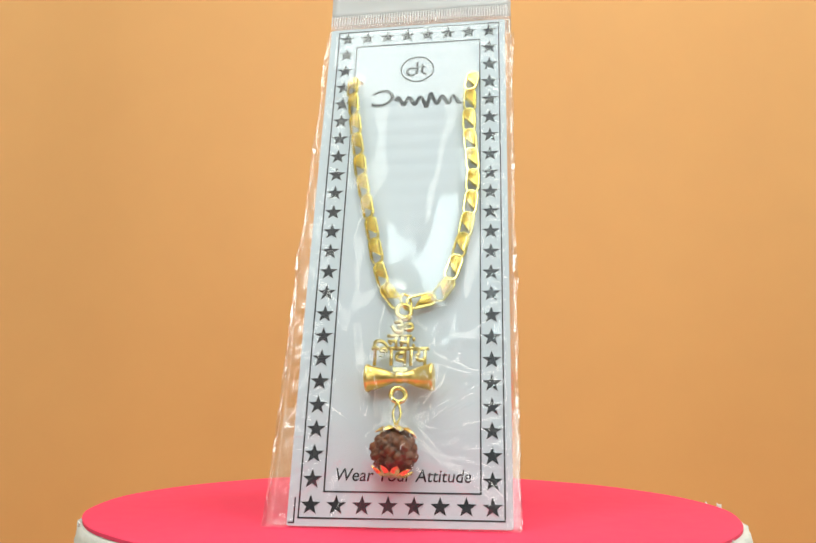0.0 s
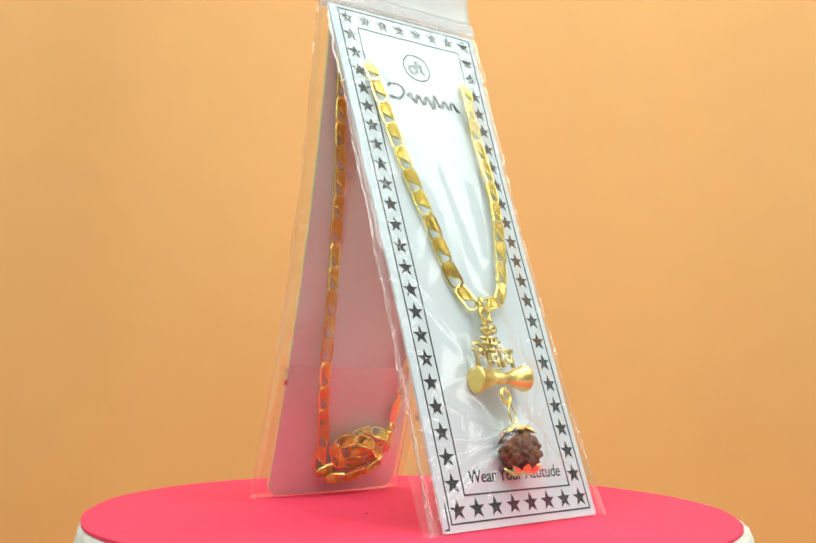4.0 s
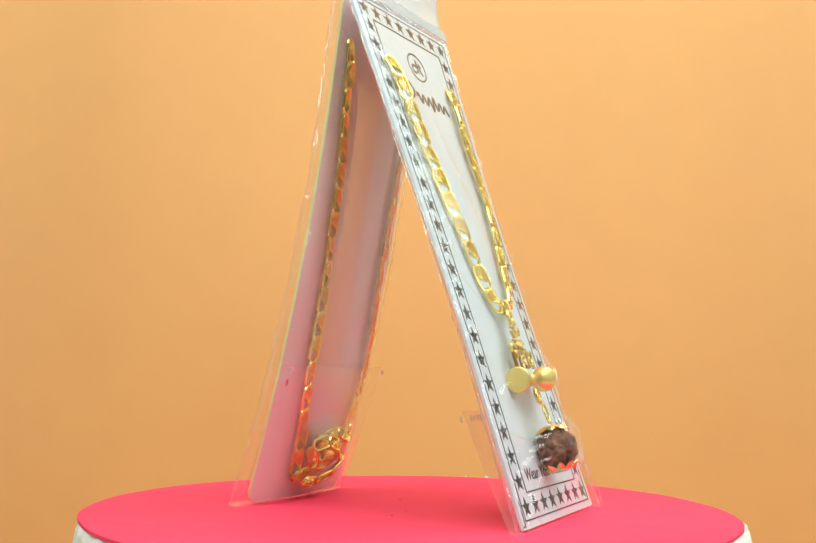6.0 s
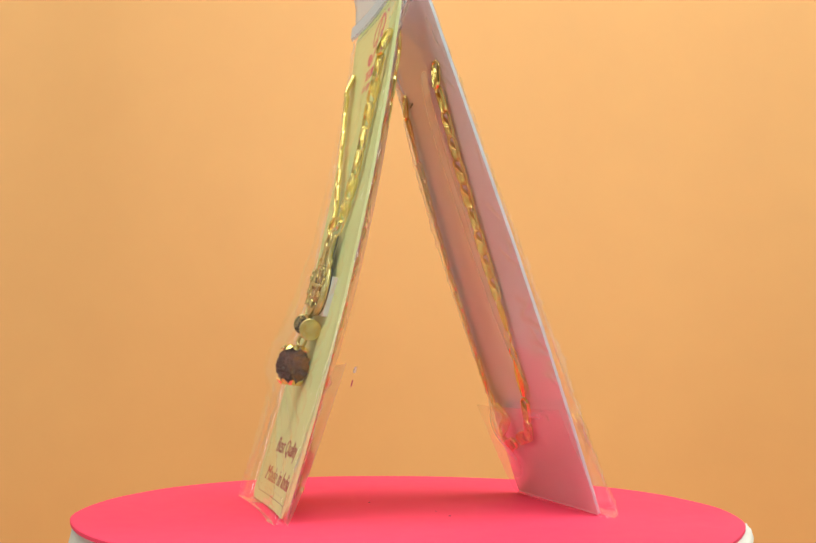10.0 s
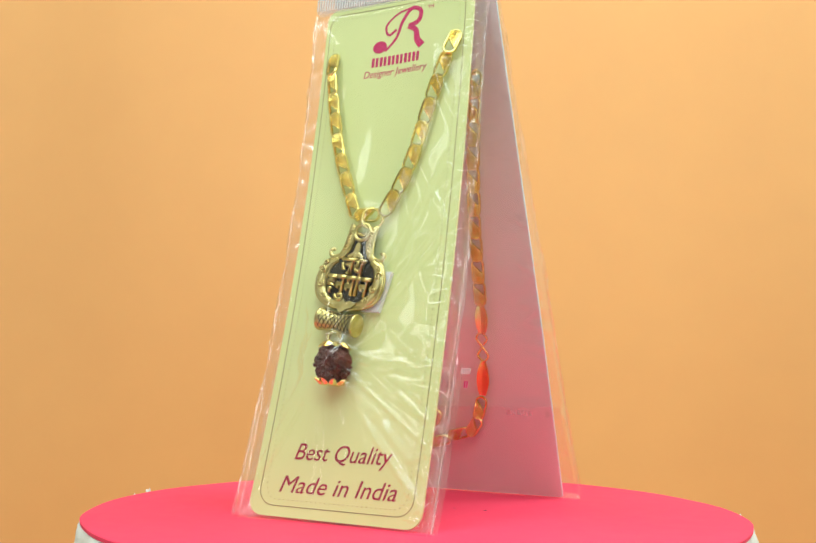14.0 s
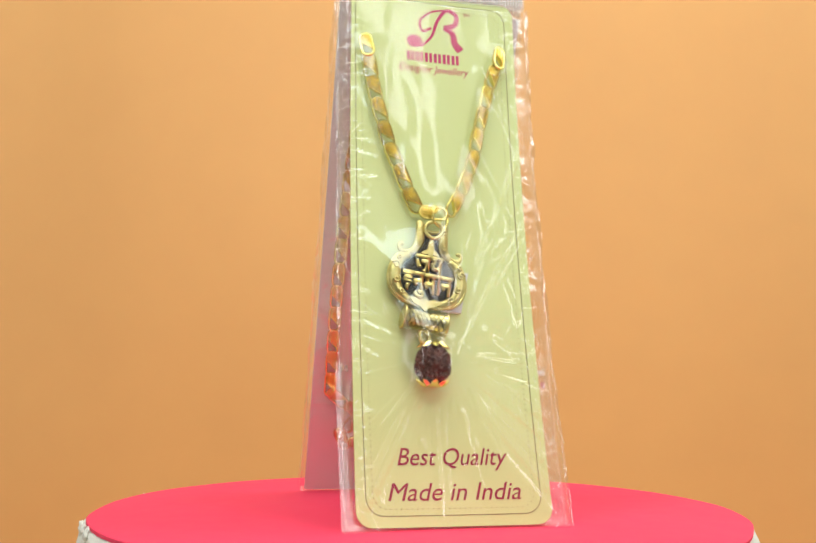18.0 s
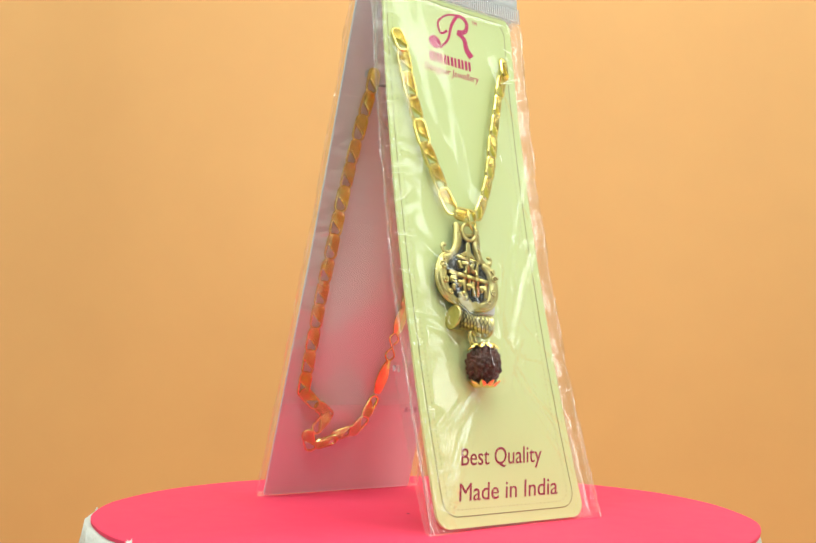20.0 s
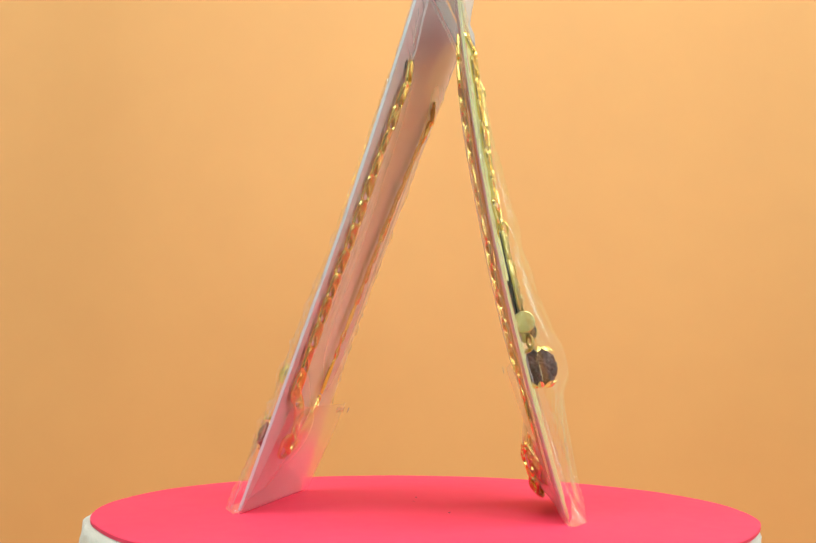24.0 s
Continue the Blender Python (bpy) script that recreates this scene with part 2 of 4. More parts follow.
def thing(name, label, category, m, group=""):
    ob = new(name)
    ob.empty_display_size = 0.02
    ob.matrix_basis = m
    return tagged(ob, label, category, group)


CARRIED = []


def on_table(ob, m):
    CARRIED.append((ob, m))
    return ob


# ---- the setting: a paper sweep inside a plain room ----
LOW, BACK = 0.165, 0.30  # table under the disc, backdrop behind its middle


def sweep():
    bm = bmesh.new()
    prof = [(-0.16, -LOW), (-0.06, -LOW), (0.10, -LOW), (BACK - 0.06, -LOW)]
    for i in range(1, 9):
        a = radians(90 * i / 8)
        prof.append((BACK - 0.06 + 0.06 * math.sin(a), -LOW + 0.06 * (1 - math.cos(a))))
    for i in range(1, 17):
        prof.append((BACK, 0.06 - LOW + 0.06 * i))
    xs = [-0.42 + 0.84 * i / 60 for i in range(61)]
    rows = []
    for y, z in prof:
        rows.append([bm.verts.new((x, y + (0.005 * math.sin(x * 17 + 0.6) + 0.0010 * math.sin(x * 41) + 0.0004 * math.sin(x * 73 + z * 5)) * max(0, min(1, (z + 0.05) * 6)), z)) for x in xs])
    for a, b in zip(rows, rows[1:]):
        for i in range(60):
            bm.faces.new((a[i], a[i + 1], b[i + 1], b[i]))
    ob = part("backdrop", bm, M_BACK, None, "peach orange paper backdrop sweeping down to the table", True)
    mod = ob.modifiers.new("thickness", "SOLIDIFY")
    mod.thickness, mod.offset = 0.0006, -1
    return tagged(ob, "", "backdrop", "", "structure")


sweep()


def room():
    for name, dims in (("floor", (-1.0, 1.0, -1.4, 0.7, -0.55, -0.50)), ("ceiling", (-1.0, 1.0, -1.4, 0.7, 1.05, 1.10)),
                       ("wall_north", (-1.0, 1.0, 0.7, 0.75, -0.5, 1.05)), ("wall_south", (-1.0, 1.0, -1.45, -1.4, -0.5, 1.05)),
                       ("wall_east", (1.0, 1.05, -1.4, 0.7, -0.5, 1.05)), ("wall_west", (-1.05, -1.0, -1.4, 0.7, -0.5, 1.05))):
        bm = bmesh.new()
        box(bm, *dims)
        # all added out of view; south wall and floor darkened for contrast in gold
        dim = name in ("wall_south", "floor")
        tagged(part(name, bm, M_DIM if dim else M_WALL, None, ("plain dim " if dim else "plain pale ") + name.split("_")[0] + " closing the room"), "", name.split("_")[0], "", "structure")
    bm = bmesh.new()
    box(bm, -0.8, 0.8, -0.95, 0.6, -LOW - 0.035, -LOW - 0.003, 0.003)
    tagged(part("table_top", bm, M_OFFWHITE, None, "plain pale table top under the paper sweep"), "", "table", "", "structure")


room()


# ---- turntable ----
def turntable():
    base = thing("turntable", "round turntable with bright pink card top over white foam", "turntable", Matrix.Identity(4))
    n = 120

    def edge(a, k=0.0):
        wave = -0.6 - 1.04 * math.cos(a) + 2.19 * math.sin(a) - 0.45 * math.cos(2 * a) - 0.28 * math.sin(3 * a) + 0.23 * math.cos(4 * a) + 0.41 * math.sin(4 * a) - 0.19 * math.cos(5 * a)
        return 0.1030 + k + wave * MM + 0.0002 * math.sin(9 * a) + 0.00015 * math.sin(17 * a)

    bm = bmesh.new()
    rings = []
    for z, k in ((-0.0012, 0.0), (-0.0002, 0.0001), (0.0, -0.0003), (0.0, -0.02), (0.0, -0.06)):
        rings.append([bm.verts.new((edge(a, k) * math.cos(a), edge(a, k) * math.sin(a), z)) for a in (2 * math.pi * i / n for i in range(n))])
    for a, b in zip(rings, rings[1:]):
        for i in range(n):
            bm.faces.new((a[i], a[(i + 1) % n], b[(i + 1) % n], b[i]))
    bm.faces.new(rings[-1])
    bm.faces.new(rings[0][::-1])
    part("pink_top", bm, M_PINK, base, "bright pink card disc")
    bm = bmesh.new()
    rings = []
    for j in range(16):
        z = -0.0014 - 0.045 * j / 15
        ring = []
        for i in range(n * 2):
            a = math.pi * i / n
            q = Vector((math.cos(a) * 20, math.sin(a) * 20, z * 260))
            r = edge(a, 0.0004) * 0.5 + 0.0515 + 0.0020 * min(1, j / 3) + 0.0011 * noise.noise(q) + 0.0007 * noise.noise(q * 2.7)
            up = 0.0016 * max(0, noise.noise(Vector((math.cos(a) * 6, math.sin(a) * 6, 4)))) if j == 1 else 0
            ring.append(bm.verts.new((r * math.cos(a), r * math.sin(a), z + up)))
        rings.append(ring)
    for a, b in zip(rings, rings[1:]):
        for i in range(n * 2):
            bm.faces.new((a[i], b[i], b[(i + 1) % (n * 2)], a[(i + 1) % (n * 2)]))
    bm.faces.new(rings[0])
    bm.faces.new(rings[-1][::-1])
    part("foam_base", bm, M_FOAM, base, "white rough foam base", True)
    for deg, size, high in ((12, 1.5, 0.1), (17, 1.2, -0.2), (331, 0.5, 0.9), (208, 0.5, 0.6)):
        bm = bmesh.new()
        bmesh.ops.create_icosphere(bm, subdivisions=3, radius=size * MM)
        a = radians(deg)
        r = edge(a, 0.0012)
        for v in bm.verts:
            k = 1 + 0.9 * noise.noise(v.co * 900 + Vector((deg, 0, 0))) + 0.5 * noise.noise(v.co * 2100)
            v.co = Vector((v.co.x * k * 0.7, v.co.y * k * 0.7, v.co.z * k * 1.3)) + Vector((r * math.cos(a), r * math.sin(a), (high - 1.6) * MM))
        part("foam_tuft", bm, M_FOAM, base, "torn white foam tuft on the rim", True)
    bm = bmesh.new()
    lathe(bm, [(0.0002 - LOW, 0.066), (0.001 - LOW, 0.068), (-0.06, 0.068), (-0.0462, 0.06)], 48, "z")
    part("motor_foot", bm, M_OFFWHITE, base)
    for x, y, r in ((-0.0230, -0.0045, 0.0004), (0.0120, 0.0130, 0.0004), (-0.0125, -0.0032, 0.0003)):
        bm = bmesh.new()
        bmesh.ops.create_icosphere(bm, subdivisions=1, radius=r)
        for v in bm.verts:
            v.co = Vector((v.co.x * 1.4 + x, v.co.y + y, max(0, v.co.z * 0.35) + 0.0001))
        part("dust_speck", bm, M_SPECK, base, "dark speck of dust")
    on_table(base, Matrix.Identity(4))


turntable()


# ---- cards ----
def star_mesh(bm, r=2.9 * MM):
    pts = []
    for i in range(10):
        a = math.pi / 2 + math.pi * i / 5
        q = r if i % 2 == 0 else r * 0.40
        pts.append((q * math.cos(a), q * math.sin(a)))
    plate(bm, pts, -0.00012, 0.00003)


def frame_lines(bm, x0, x1, z0, z1, w, y0=-0.00010, y1=0.00003):
    box(bm, x0, x1, y0, y1, z0, z0 + w)
    box(bm, x0, x1, y0, y1, z1 - w, z1)
    box(bm, x0, x0 + w, y0, y1, z0 + w, z1 - w)
    box(bm, x1 - w, x1, y0, y1, z0 + w, z1 - w)


def stroke(bm, pts, w0, w1, y0, y1):
    """A flat brush stroke along points in x and z, from width w0 to w1."""
    p = spline([(x, 0, z) for x, z in pts], 0.4 * MM)
    n = len(p)
    L, R = [], []
    for i, q in enumerate(p):
        t = (p[min(i + 1, n - 1)] - p[max(i - 1, 0)]).normalized()
        s = Vector((-t.z, 0, t.x))
        w = (w0 + (w1 - w0) * i / (n - 1)) / 2
        L.append(q + s * w)
        R.append(q - s * w)
    rows = [[bm.verts.new((v.x, y, v.z)) for v in side] for y, side in ((y0, L), (y0, R), (y1, R), (y1, L))]
    for i in range(n - 1):
        for j in range(4):
            a, b = rows[j], rows[(j + 1) % 4]
            bm.faces.new((a[i], b[i], b[i + 1], a[i + 1]))
    bmesh.ops.recalc_face_normals(bm, faces=bm.faces[:])


T = 0.45 * MM  # half the thickness of a card
FACE = -T - 0.00001


def punch(card, holes, rx, rz):
    """Cuts round holes through a card's layers."""
    bm = bmesh.new()
    for x, z in holes:
        plate(bm, [((x + rx * math.cos(2 * math.pi * i / 24)) * MM, (z + rz * math.sin(2 * math.pi * i / 24)) * MM) for i in range(24)], -2 * MM, 2 * MM)
    cutter = part("cutter", bm, M_INK)
    for ob in [o for o in card.children if o.name.startswith(("panel", "board_back"))]:
        mod = ob.modifiers.new("holes", "BOOLEAN")
        mod.operation, mod.object, mod.solver = "DIFFERENCE", cutter, "EXACT"
        me = bpy.data.meshes.new_from_object(ob.evaluated_get(bpy.context.evaluated_depsgraph_get()))
        ob.modifiers.clear()
        ob.data = me
    bpy.data.objects.remove(cutter)


def white_card():
    c = thing("display_card", "white jewellery display card with black star border and print", "card", WHITE, "display cards")
    bm = bmesh.new()
    plate(bm, rounded(-31.6 * MM, 30.6 * MM, -9.3 * MM, 166.2 * MM, 0.6 * MM, 3), -T, T)
    part("panel", bm, M_CARDW, c)
    bm = bmesh.new()
    plate(bm, rounded(-31.5 * MM, 30.5 * MM, -9.2 * MM, 166.1 * MM, 0.6 * MM, 3), T + 0.00001, T + 0.00006)
    part("board_back", bm, M_CARDB, c, "unprinted matt white back of the card, rose bounce light in its colour")
    for x0, x1, z0, z1 in ((-28.7, 28.6, -7.3, 165.0), (-22.0, 22.0, 0.0, 158.2)):
        bm = bmesh.new()
        frame_lines(bm, x0 * MM, x1 * MM, z0 * MM, z1 * MM, 0.42 * MM)
        part("border_line", bm, M_INK, c, "thin black printed border line").location = (0, FACE, 0)
    first = None
    spots = [(-25.35 + 7.2 * i, z) for z in (-3.6, 161.6) for i in range(8)]
    spots += [(x, -3.6 + 165.2 * j / 23) for x in (-25.35, 25.05) for j in range(1, 23)]
    for x, z in spots:
        m = Matrix.Translation((x * MM, FACE, z * MM))
        if first is None:
            bm = bmesh.new()
            star_mesh(bm)
            first = part("star", bm, M_INK, c, "small black printed star")
            first.matrix_basis = m
        else:
            again("star", first, c, m)
    # round mark at the top: a ring with plain strokes inside
    bm = bmesh.new()
    for rr, n in ((5.6, 48),):
        a = [(rr * math.cos(2 * math.pi * i / n), rr * 0.93 * math.sin(2 * math.pi * i / n)) for i in range(n + 1)]
        stroke(bm, [(x * MM + 0.1 * MM, (z + 146.6) * MM) for x, z in a], 0.55 * MM, 0.55 * MM, FACE - 0.0001, FACE)
    part("logo_ring", bm, M_INK, c, "black printed ring mark")
    bm = bmesh.new()
    stroke(bm, [(0.1 * MM, 149.6 * MM), (0.0, 144.2 * MM)], 1.0 * MM, 1.0 * MM, FACE - 0.0001, FACE)
    stroke(bm, [((-1.9 + 1.5 * math.cos(a)) * MM, (145.6 + 1.5 * math.sin(a)) * MM) for a in (0.6 + 5.0 * i / 10 for i in range(11))], 0.9 * MM, 0.9 * MM, FACE - 0.0001, FACE)
    stroke(bm, [(2.0 * MM, 148.6 * MM), (1.9 * MM, 145.2 * MM), (3.4 * MM, 144.3 * MM)], 1.0 * MM, 0.8 * MM, FACE - 0.0001, FACE)
    stroke(bm, [(0.9 * MM, 147.4 * MM), (3.2 * MM, 147.4 * MM)], 0.8 * MM, 0.8 * MM, FACE - 0.0001, FACE)
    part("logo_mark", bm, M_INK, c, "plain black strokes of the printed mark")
    # the name line as a plain flowing wave: one wide swash, then humps of a pen
    bm = bmesh.new()
    z = 131.4
    swash = [(-15.2, 0.9), (-12.6, 0.3), (-9.6, 1.4), (-8.2, 3.9), (-9.8, 6.2), (-13.2, 6.0), (-14.8, 4.8)]
    stroke(bm, [(x * MM, (z + q) * MM) for x, q in swash], 1.4 * MM, 0.9 * MM, FACE - 0.0001, FACE)
    wave = [(-7.0 + 22.4 * i / 60, 1.9 + 1.5 * math.sin(i * 0.62) * (1.9 if 27 < i < 34 else 1.0)) for i in range(61)]
    stroke(bm, [(x * MM, (z + q) * MM) for x, q in wave], 1.35 * MM, 1.2 * MM, FACE - 0.0001, FACE)
    part("brand_bar", bm, M_INK, c, "black flowing name line as plain strokes")
    bm = words("Wear Your Attitude", -18.7 * MM, 19.2 * MM, 3.3 * MM, 3.5 * MM, FACE, 0.00008, 0.16, 0.004)
    part("lettering", bm, M_INK, c, "black printed words Wear Your Attitude")
    bm = bmesh.new()
    box(bm, -31.2 * MM, -29.5 * MM, FACE - 0.00008, FACE, -8.6 * MM, -8.2 * MM)
    box(bm, -29.9 * MM, -29.5 * MM, FACE - 0.00008, FACE, -8.2 * MM, -1.5 * MM)
    part("cut_mark", bm, M_INK, c, "small black printed cut mark")
    punch(c, ((-21.4, 142.6), (19.9, 142.2)), 1.9, 2.2)
    bm = bmesh.new()
    tube(bm, spline([((17.2) * MM, T + 0.0008, 137.2 * MM), (13.6 * MM, T + 0.0008, 137.8 * MM)], 0.5 * MM), 0.3 * MM, 6)
    part("staple", bm, M_DARK, c, "small dark wire staple on the back")
    on_table(c, WHITE)


def yellow_card():
    c = thing("display_card", "pale yellow jewellery display card with rounded corners", "card", YELLOW, "display cards")
    X0, X1, Z0, Z1 = -28.5, 28.8, -15.6, 154.6

    def skewed(pts):
        # cut a little askew: narrower towards the top
        return [(x + 0.0017 * (z / MM - Z0) / (Z1 - Z0) * (X1 - x / MM) / (X1 - X0), z) for x, z in pts]

    bm = bmesh.new()
    plate(bm, skewed(rounded(X0 * MM, X1 * MM, Z0 * MM, Z1 * MM, 4.6 * MM, 9)), -T, T)
    part("panel", bm, M_CARDY, c)
    bm = bmesh.new()
    plate(bm, skewed(rounded((X0 + .1) * MM, (X1 - .1) * MM, (Z0 + .1) * MM, (Z1 - .1) * MM, 4.6 * MM, 9)), T + 0.00001, T + 0.00006)
    part("board_back", bm, M_CARDB, c, "unprinted matt white back of the card, rose bounce light in its colour")
    # a thin line with rounded corners, and a dotted one inside it
    line = rounded(-25.6 * MM, 25.8 * MM, -12.6 * MM, 152.4 * MM, 5.0 * MM, 9)
    bm = bmesh.new()
    tube_pts = [Vector((x, FACE, z)) for x, z in line]
    n = len(tube_pts)
    for i in range(n):
        a, b = tube_pts[i], tube_pts[(i + 1) % n]
        t = (b - a).normalized()
        s = Vector((-t.z, 0, t.x)) * 0.11 * MM
        d = Vector((0, -0.00006, 0))
        bm.faces.new([bm.verts.new(v) for v in (a - s + d, b - s + d, b + s + d, a + s + d)])
    part("border_line", bm, M_OLIVE, c, "thin brown printed border line")
    inner = [Vector((x, FACE, z)) for x, z in rounded(-23.6 * MM, 23.8 * MM, -10.8 * MM, 150.4 * MM, 4.2 * MM, 9)]
    dots = evenly([*inner, inner[0]], 1.55 * MM)
    bm = bmesh.new()
    for q in dots:
        vs = [bm.verts.new((q.x + 0.17 * MM * math.cos(math.pi * i / 3), FACE - 0.00006, q.z + 0.17 * MM * math.sin(math.pi * i / 3))) for i in range(6)]
        bm.faces.new(vs)
    tagged(part("dotted_line", bm, M_OLIVE, c, "dotted brown printed line"), "", "", "", "stuff")
    # mark at the top: a dot and two swooping strokes, plain
    bm = bmesh.new()
    y0, y1 = FACE - 0.0001, FACE
    plate(bm, [((-5.6 + 2.6 * math.cos(a)) * MM, (138.0 + 2.2 * math.sin(a)) * MM) for a in (2 * math.pi * i / 24 for i in range(24))], y0, y1)
    stroke(bm, [(q * MM, (z - 2.0) * MM) for q, z in ((-3.5, 138.2), (0.4, 142.5), (2.4, 148.2), (5.6, 152.4), (9.0, 151.0), (8.4, 147.4), (4.6, 146.0))], 0.7 * MM, 1.7 * MM, y0, y1)
    stroke(bm, [(q * MM, (z - 2.0) * MM) for q, z in ((4.6, 146.0), (7.6, 144.2), (8.4, 140.6), (10.4, 138.0))], 1.4 * MM, 2.6 * MM, y0, y1)
    stroke(bm, [(q * MM, (z - 2.0) * MM) for q, z in ((5.0, 152.6), (0.2, 151.2), (-3.6, 147.6), (-2.6, 144.0), (0.4, 145.6))], 0.5 * MM, 0.9 * MM, y0, y1)
    part("logo_mark", bm, M_MAG, c, "magenta printed swoosh mark")
    bm = bmesh.new()
    for i in range(6):
        x, z = -8.2 + 3.06 * i, 130.9
        box(bm, x * MM, (x + 1.0) * MM, y0, y1, z * MM, (z + 3.3) * MM)
        box(bm, (x + 1.5) * MM, (x + 2.4) * MM, y0, y1, z * MM, (z + 3.3) * MM)
    part("brand_bar", bm, M_MAG, c, "magenta block name line as plain bars")
    part("tagline", words("Designer Jewellery", -10.9 * MM, 12.8 * MM, 127.2 * MM, 2.5 * MM, FACE, 0.00008, 0.25), M_MAG, c, "small magenta words Designer Jewellery")
    part("trade_mark", words("TM", 11.6 * MM, 13.8 * MM, 149.0 * MM, 1.2 * MM, FACE, 0.00008), M_MAG, c)
    part("lettering", words("Best Quality", -16.0 * MM, 16.8 * MM, 1.0 * MM, 4.8 * MM, FACE, 0.00008, 0.28), M_CRIM, c, "magenta printed words Best Quality")
    part("lettering", words("Made in India", -19.2 * MM, 20.0 * MM, -8.6 * MM, 4.8 * MM, FACE, 0.00008, 0.28), M_CRIM, c, "magenta printed words Made in India")
    punch(c, ((-22.4, 137.6), (23.3, 138.8)), 1.8, 2.0)
    on_table(c, YELLOW)


white_card()
yellow_card()


# ---- necklaces ----
def link_mesh():
    """A long link: an open rounded loop whose one half is a knurled plate."""
    bm = bmesh.new()
    hl, hw = 4.4 * MM, 1.9 * MM
    pts = []
    for cx, a0 in ((hl - hw, -90), (-(hl - hw), 90)):
        for i in range(7):
            a = radians(a0 + 180 * i / 6)
            pts.append(Vector((cx + hw * math.cos(a), hw * math.sin(a), 0.0)))
    n = len(pts)
    rings = []
    for i, q in enumerate(pts):
        t = (pts[(i + 1) % n] - pts[i - 1]).normalized()
        s = Vector((t.y, -t.x, 0))
        rings.append([bm.verts.new(q + s * (0.45 * MM * math.cos(x)) + Vector((0, 0, 0.62 * MM * math.sin(x)))) for x in (2 * math.pi * j / 6 for j in range(6))])
    for i in range(n):
        for j in range(6):
            bm.faces.new((rings[i][j], rings[i][(j + 1) % 6], rings[(i + 1) % n][(j + 1) % 6], rings[(i + 1) % n][j]))
    nx, ny = 15, 11
    for side in (1, -1):
        g = []
        for j in range(ny):
            v = -1 + 2 * j / (ny - 1)
            x1 = (0.9 + 1.9 * v) * MM
            x0 = -hl + (hw - math.sqrt(max(0, hw * hw * (1 - v * v * 0.9)))) + 0.2 * MM
            row = []
            for i in range(nx):
                x = x0 + (x1 - x0) * i / (nx - 1)
                k = 0.32 if i % 2 and j % 2 else -0.14
                if i in (0, nx - 1) or j in (0, ny - 1):
                    k = 0.02
                row.append(bm.verts.new((x, v * hw, side * (0.40 + k + 0.25 * (1 - v * v)) * MM)))
            g.append(row)
        for j in range(ny - 1):
            for i in range(nx - 1):
                q = (g[j][i], g[j][i + 1], g[j + 1][i + 1], g[j + 1][i])
                bm.faces.new(q if side > 0 else q[::-1])
        if side > 0:
            top = g
        else:
            rim = [(0, i) for i in range(nx)] + [(j, nx - 1) for j in range(1, ny)] + [(ny - 1, i) for i in range(nx - 2, -1, -1)] + [(j, 0) for j in range(ny - 2, 0, -1)]
            for (a, b), (c, d) in zip(rim, rim[1:] + rim[:1]):
                bm.faces.new((top[a][b], g[a][b], g[c][d], top[c][d]))
    return bm


LINK = []


def chain(parent, points, outward, seed, twist=16.0, flip=False):
    """Links set along a line; outward is the way their faces look (-1 front, 1 back)."""
    rnd = random.Random(seed)
    line = spline([(x * MM, y * MM, z * MM) for x, y, z in points], 0.5 * MM)
    pitch = 8.1 * MM
    k = max(1, round((len(line) - 1) * 0.5 * MM / pitch))
    for i in range(k):
        s = (i + 0.5) / k * (len(line) - 1)
        j = int(s)
        q = line[j]
        t = (line[min(j + 8, len(line) - 1)] - line[max(j - 8, 0)]).normalized()
        if flip:
            t = -t
        nrm = Vector((0, outward, 0))
        side = nrm.cross(t).normalized()
        nrm = t.cross(side)
        m = Matrix((t, side, nrm)).transposed().to_4x4()
        m = Matrix.Translation(q) @ m @ Matrix.Rotation(radians(twist + rnd.uniform(-9, 9)), 4, "X") @ Matrix.Rotation(radians(rnd.uniform(-3, 3)), 4, "Y")
        if not LINK:
            ob = part("link", link_mesh(), M_GOLD, parent, "gold chain link with a knurled plate", False)
            ob.matrix_basis = m
            LINK.append(ob)
        else:
            again("link", LINK[0], parent, m)


def hook(parent, a, b, depth):
    """An S-shaped wire clasp from a to b."""
    a, b = Vector((a[0], depth, a[1])) * MM, Vector((b[0], depth, b[1])) * MM
    t = b - a
    s = Vector((-t.z, 0, t.x)).normalized() * 2.0 * MM
    pts = [a + t * 0.46 - s * 0.1, a + t * 0.22 - s, a + t * 0.02, a + t * 0.2 + s, a + t * 0.5, a + t * 0.8 - s, a + t * 0.98, a + t * 0.78 + s, a + t * 0.56 + s * 0.2]
    bm = bmesh.new()
    tube(bm, spline([tuple(q) for q in pts], 0.5 * MM), 0.4 * MM, 7)
    part("hook_clasp", bm, M_GOLD, parent, "gold wire S hook clasp", True)


